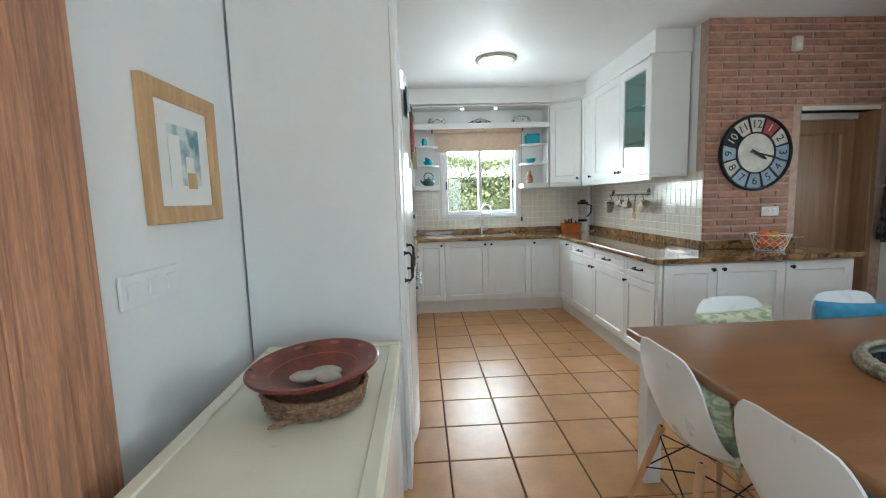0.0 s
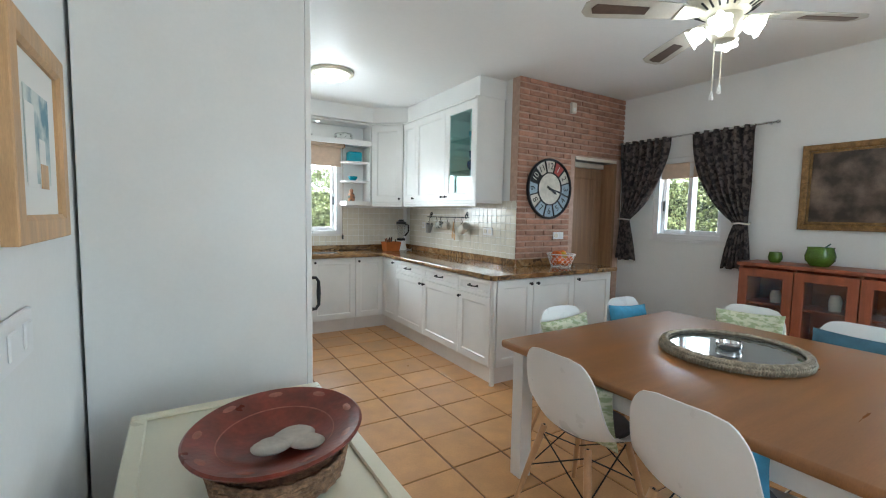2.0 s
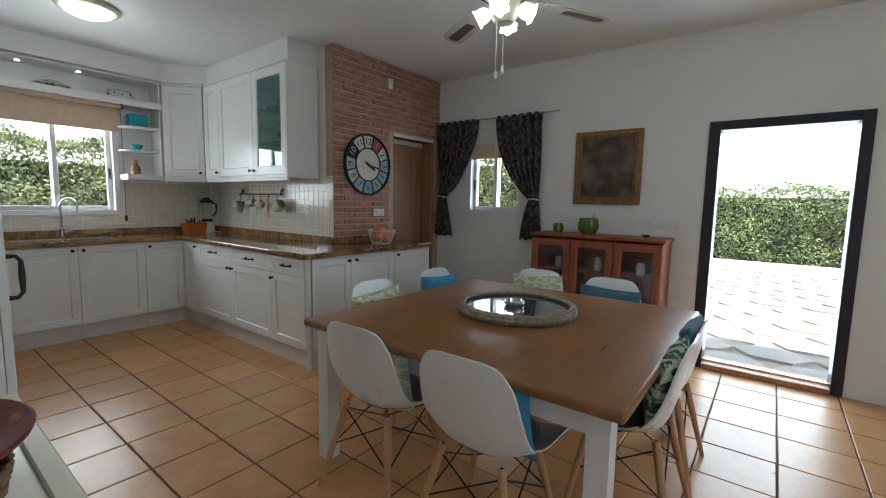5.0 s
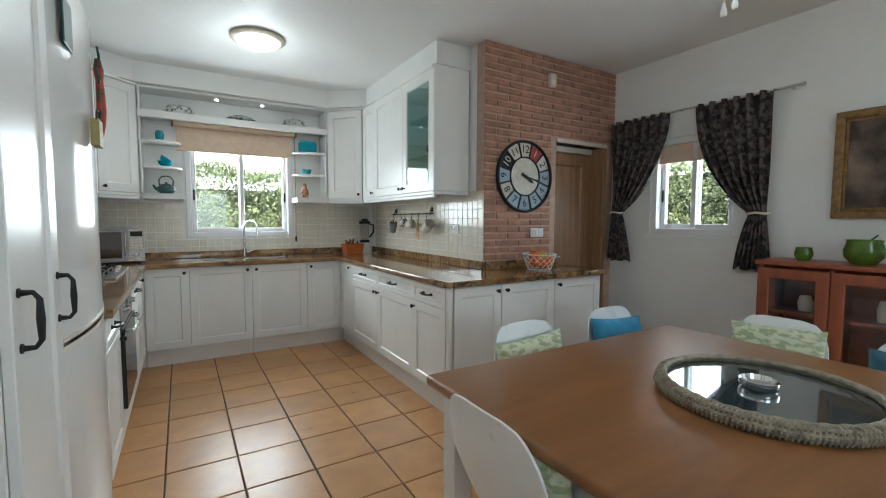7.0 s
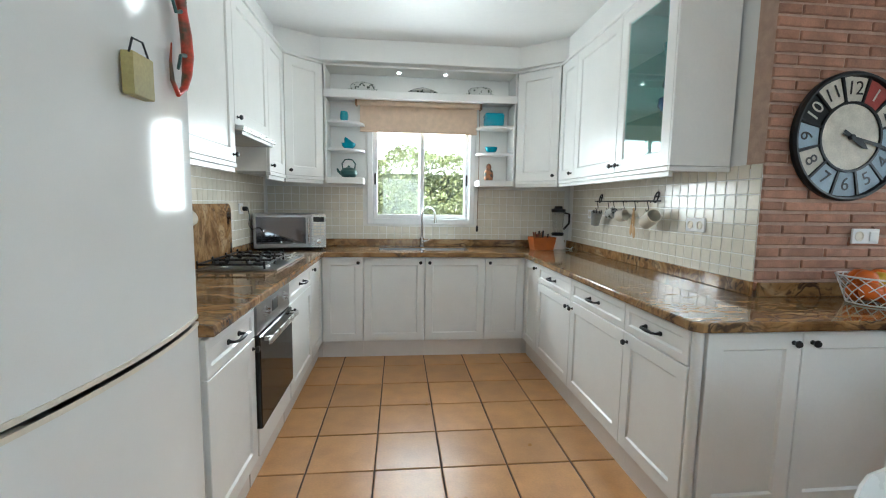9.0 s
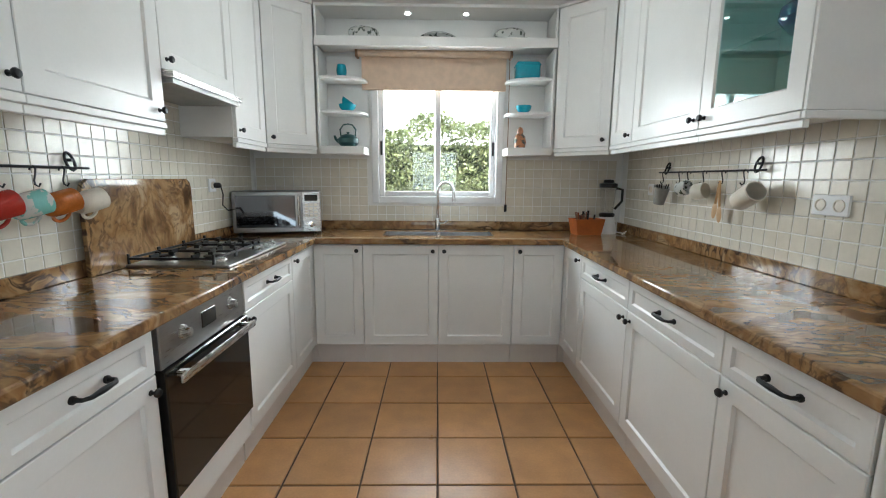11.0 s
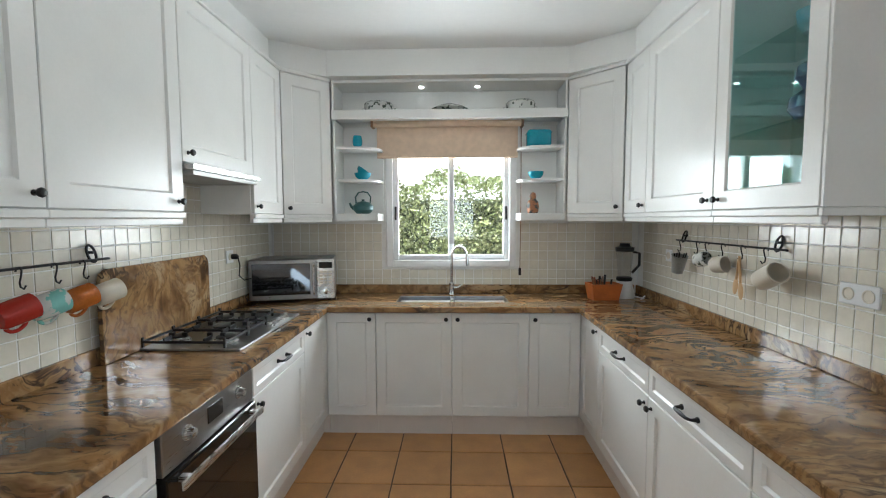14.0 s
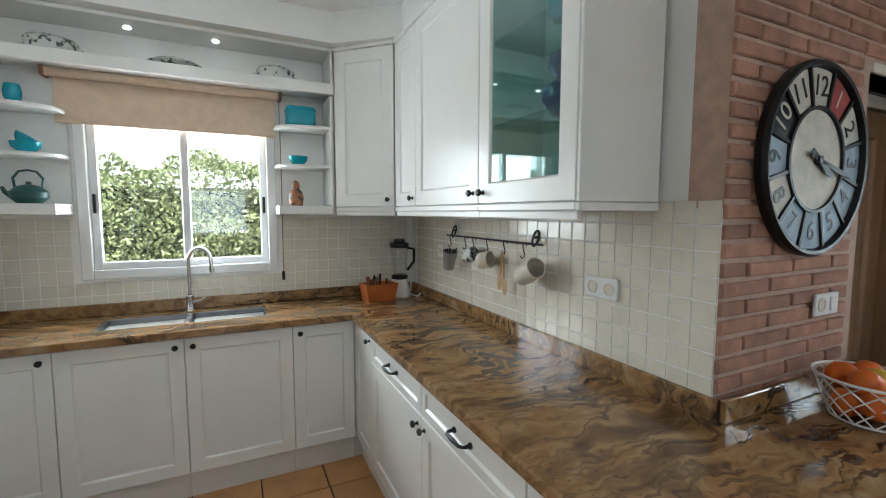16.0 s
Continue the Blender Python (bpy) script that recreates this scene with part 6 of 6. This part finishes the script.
# ---- pieces of the setting: floor tiles, wall tiles, bricks, paving ----
def block_mesh(name, w, d, h, bevel, mat):
    """A small block with its top edges chamfered, centred in x and y, top at z = h."""
    bm = bmesh.new()
    def ring(i, z):
        return [bm.verts.new((sx * (w / 2 - i), sy * (d / 2 - i), z)) for sx, sy in ((-1, -1), (1, -1), (1, 1), (-1, 1))]
    rs = [ring(0, 0), ring(0, h - bevel), ring(bevel, h)]
    for a, b in zip(rs, rs[1:]):
        for i in range(4):
            bm.faces.new((a[i], a[(i + 1) % 4], b[(i + 1) % 4], b[i]))
    bm.faces.new(rs[-1])
    bmesh.ops.recalc_face_normals(bm, faces=bm.faces)
    me = bpy.data.meshes.new(name)
    bm.to_mesh(me)
    bm.free()
    me.materials.append(mat)
    return me


rng = random.Random(11)
floor = bpy.data.objects["floor"]
PX, PY = 0.3475, 0.357
tile = block_mesh("floor_tile", PX - 0.009, PY - 0.009, 0.006, 0.003, TERRACOTTA)
rest = []
count = 0
for i in range(-4, 11):
    for j in range(-14, 11):
        x, y = 2.785 + PX * (i + 0.5), 3.50 + PY * (j + 0.5)
        if not (1.58 < x < 6.21 and -1.2 < y < 7.0):
            continue
        if y > 4.6 and (x > 4.75 or x < 1.95):
            continue
        if y > 6.75:
            continue
        m = pose(x + rng.uniform(-0.0012, 0.0012), y + rng.uniform(-0.0012, 0.0012), -0.006 + rng.uniform(-0.0004, 0.0004), rng.uniform(-0.12, 0.12), rng.uniform(-0.12, 0.12), rng.uniform(-0.2, 0.2))
        if y > 0.2 and count < 300:
            share("floor_tile", tile, floor, m)
            count += 1
        else:
            rest.append(m)
bm = bmesh.new()
for m in rest:
    box(m.translation.x - PX / 2 + 0.0045, m.translation.x + PX / 2 - 0.0045, m.translation.y - PY / 2 + 0.0045, m.translation.y + PY / 2 - 0.0045, -0.006, 0.0, 0, bm)
tagged(part("floor_tile_rest", bm, TERRACOTTA, floor), kind="stuff")

wt_mesh = block_mesh("wall_tile", 0.0695, 0.0695, 0.0028, 0.0014, WALLTILE)
def tile_wall(wall, matrix_of, u0, u1, z0, z1, skip=lambda u, z: False):
    n, k = int((u1 - u0) / 0.075), int(round((z1 - z0) / 0.075))
    for i in range(n):
        for j in range(k):
            u, z = u0 + 0.075 * (i + 0.5), z0 + 0.075 * (j + 0.5)
            if not skip(u, z):
                share("wall_tile", wt_mesh, wall, matrix_of(u, z) @ pose(0, 0, 0, rng.uniform(-0.5, 0.5), rng.uniform(-0.5, 0.5), rng.uniform(-0.3, 0.3)))


structure("tile_bed_north", with_holes("y", 7.1015, 0.003, 1.65, 4.63, 1.0, 2.3, [(2.63, 3.62, 1.19, 2.15)]), TILEGROUT, "pale grout bed of the sink wall tiles", "wall")
structure("tile_bed_west", box(1.6455, 1.648, 4.33, 7.10, 1.0, 1.82), TILEGROUT, "pale grout bed of the hob wall tiles", "wall")
structure("tile_bed_east", box(4.6365, 4.6395, 4.753, 7.10, 1.0, 1.56), TILEGROUT, "pale grout bed of the worktop wall tiles", "wall")
tile_wall(wall_north, lambda u, z: pose(u, 7.102, z, 90, 0, 0), 1.66, 4.63, 0.985, 2.26, lambda u, z: (2.57 < u < 3.68 and 1.14 < z < 2.2) or (z > 1.5 and not 2.53 < u < 3.70))
tile_wall(wall_kitchen_west, lambda u, z: pose(1.648, u, z, 90, 0, 90), 4.33, 7.1, 0.985, 1.81, lambda u, z: z > 1.57 and not 5.48 < u < 6.1)
tile_wall(wall_kitchen_east, lambda u, z: pose(4.6365, u, z, 90, 0, -90), 4.752, 7.06, 0.985, 1.585)

BL, BH = 0.245, 0.0565
brick_mesh = block_mesh("brick", BL - 0.012, 0.041, 0.012, 0.004, BRICK)
half_mesh = block_mesh("brick", BL / 2 - 0.012, 0.041, 0.012, 0.004, BRICK)
row, z = 0, 0.985
while z < CEIL - 0.02:
    right = 6.205 if z > 2.09 else 5.428
    x = 4.632
    first = True
    while x < right - 0.04:
        w = BL / 2 if (first and row % 2) else BL
        first = False
        if x + w > right + 0.02:
            w = BL / 2
        if x + w > right + 0.02:
            break
        share("brick", half_mesh if w < 0.2 else brick_mesh, wall_brick, pose(x + w / 2, 4.752 + rng.uniform(-0.001, 0.002), z + rng.uniform(-0.002, 0.002), 90, 0, 0) @ pose(0, 0, 0, rng.uniform(-1, 1), rng.uniform(-0.6, 0.6), rng.uniform(-0.4, 0.4)))
        x += w
    row += 1
    z += BH

patio = bpy.data.objects["patio"]
for i in range(16):
    for j in range(18):
        w, d = 0.46, 0.6
        x, y = 6.75 + 0.47 * i + 0.02 * rng.random(), -4.4 + 0.61 * j + (0.3 if i % 2 else 0)
        n = 6
        ol = [(w / 2 * 1.02 * math.cos(a) * rng.uniform(0.85, 1.1), d / 2 * 1.02 * math.sin(a) * rng.uniform(0.85, 1.1)) for a in [math.tau * (k + 0.5) / n for k in range(n)]]
        part("paving_stone", prism(ol, -0.075, -0.05), PAVING, patio, at=pose(x, y, 0))
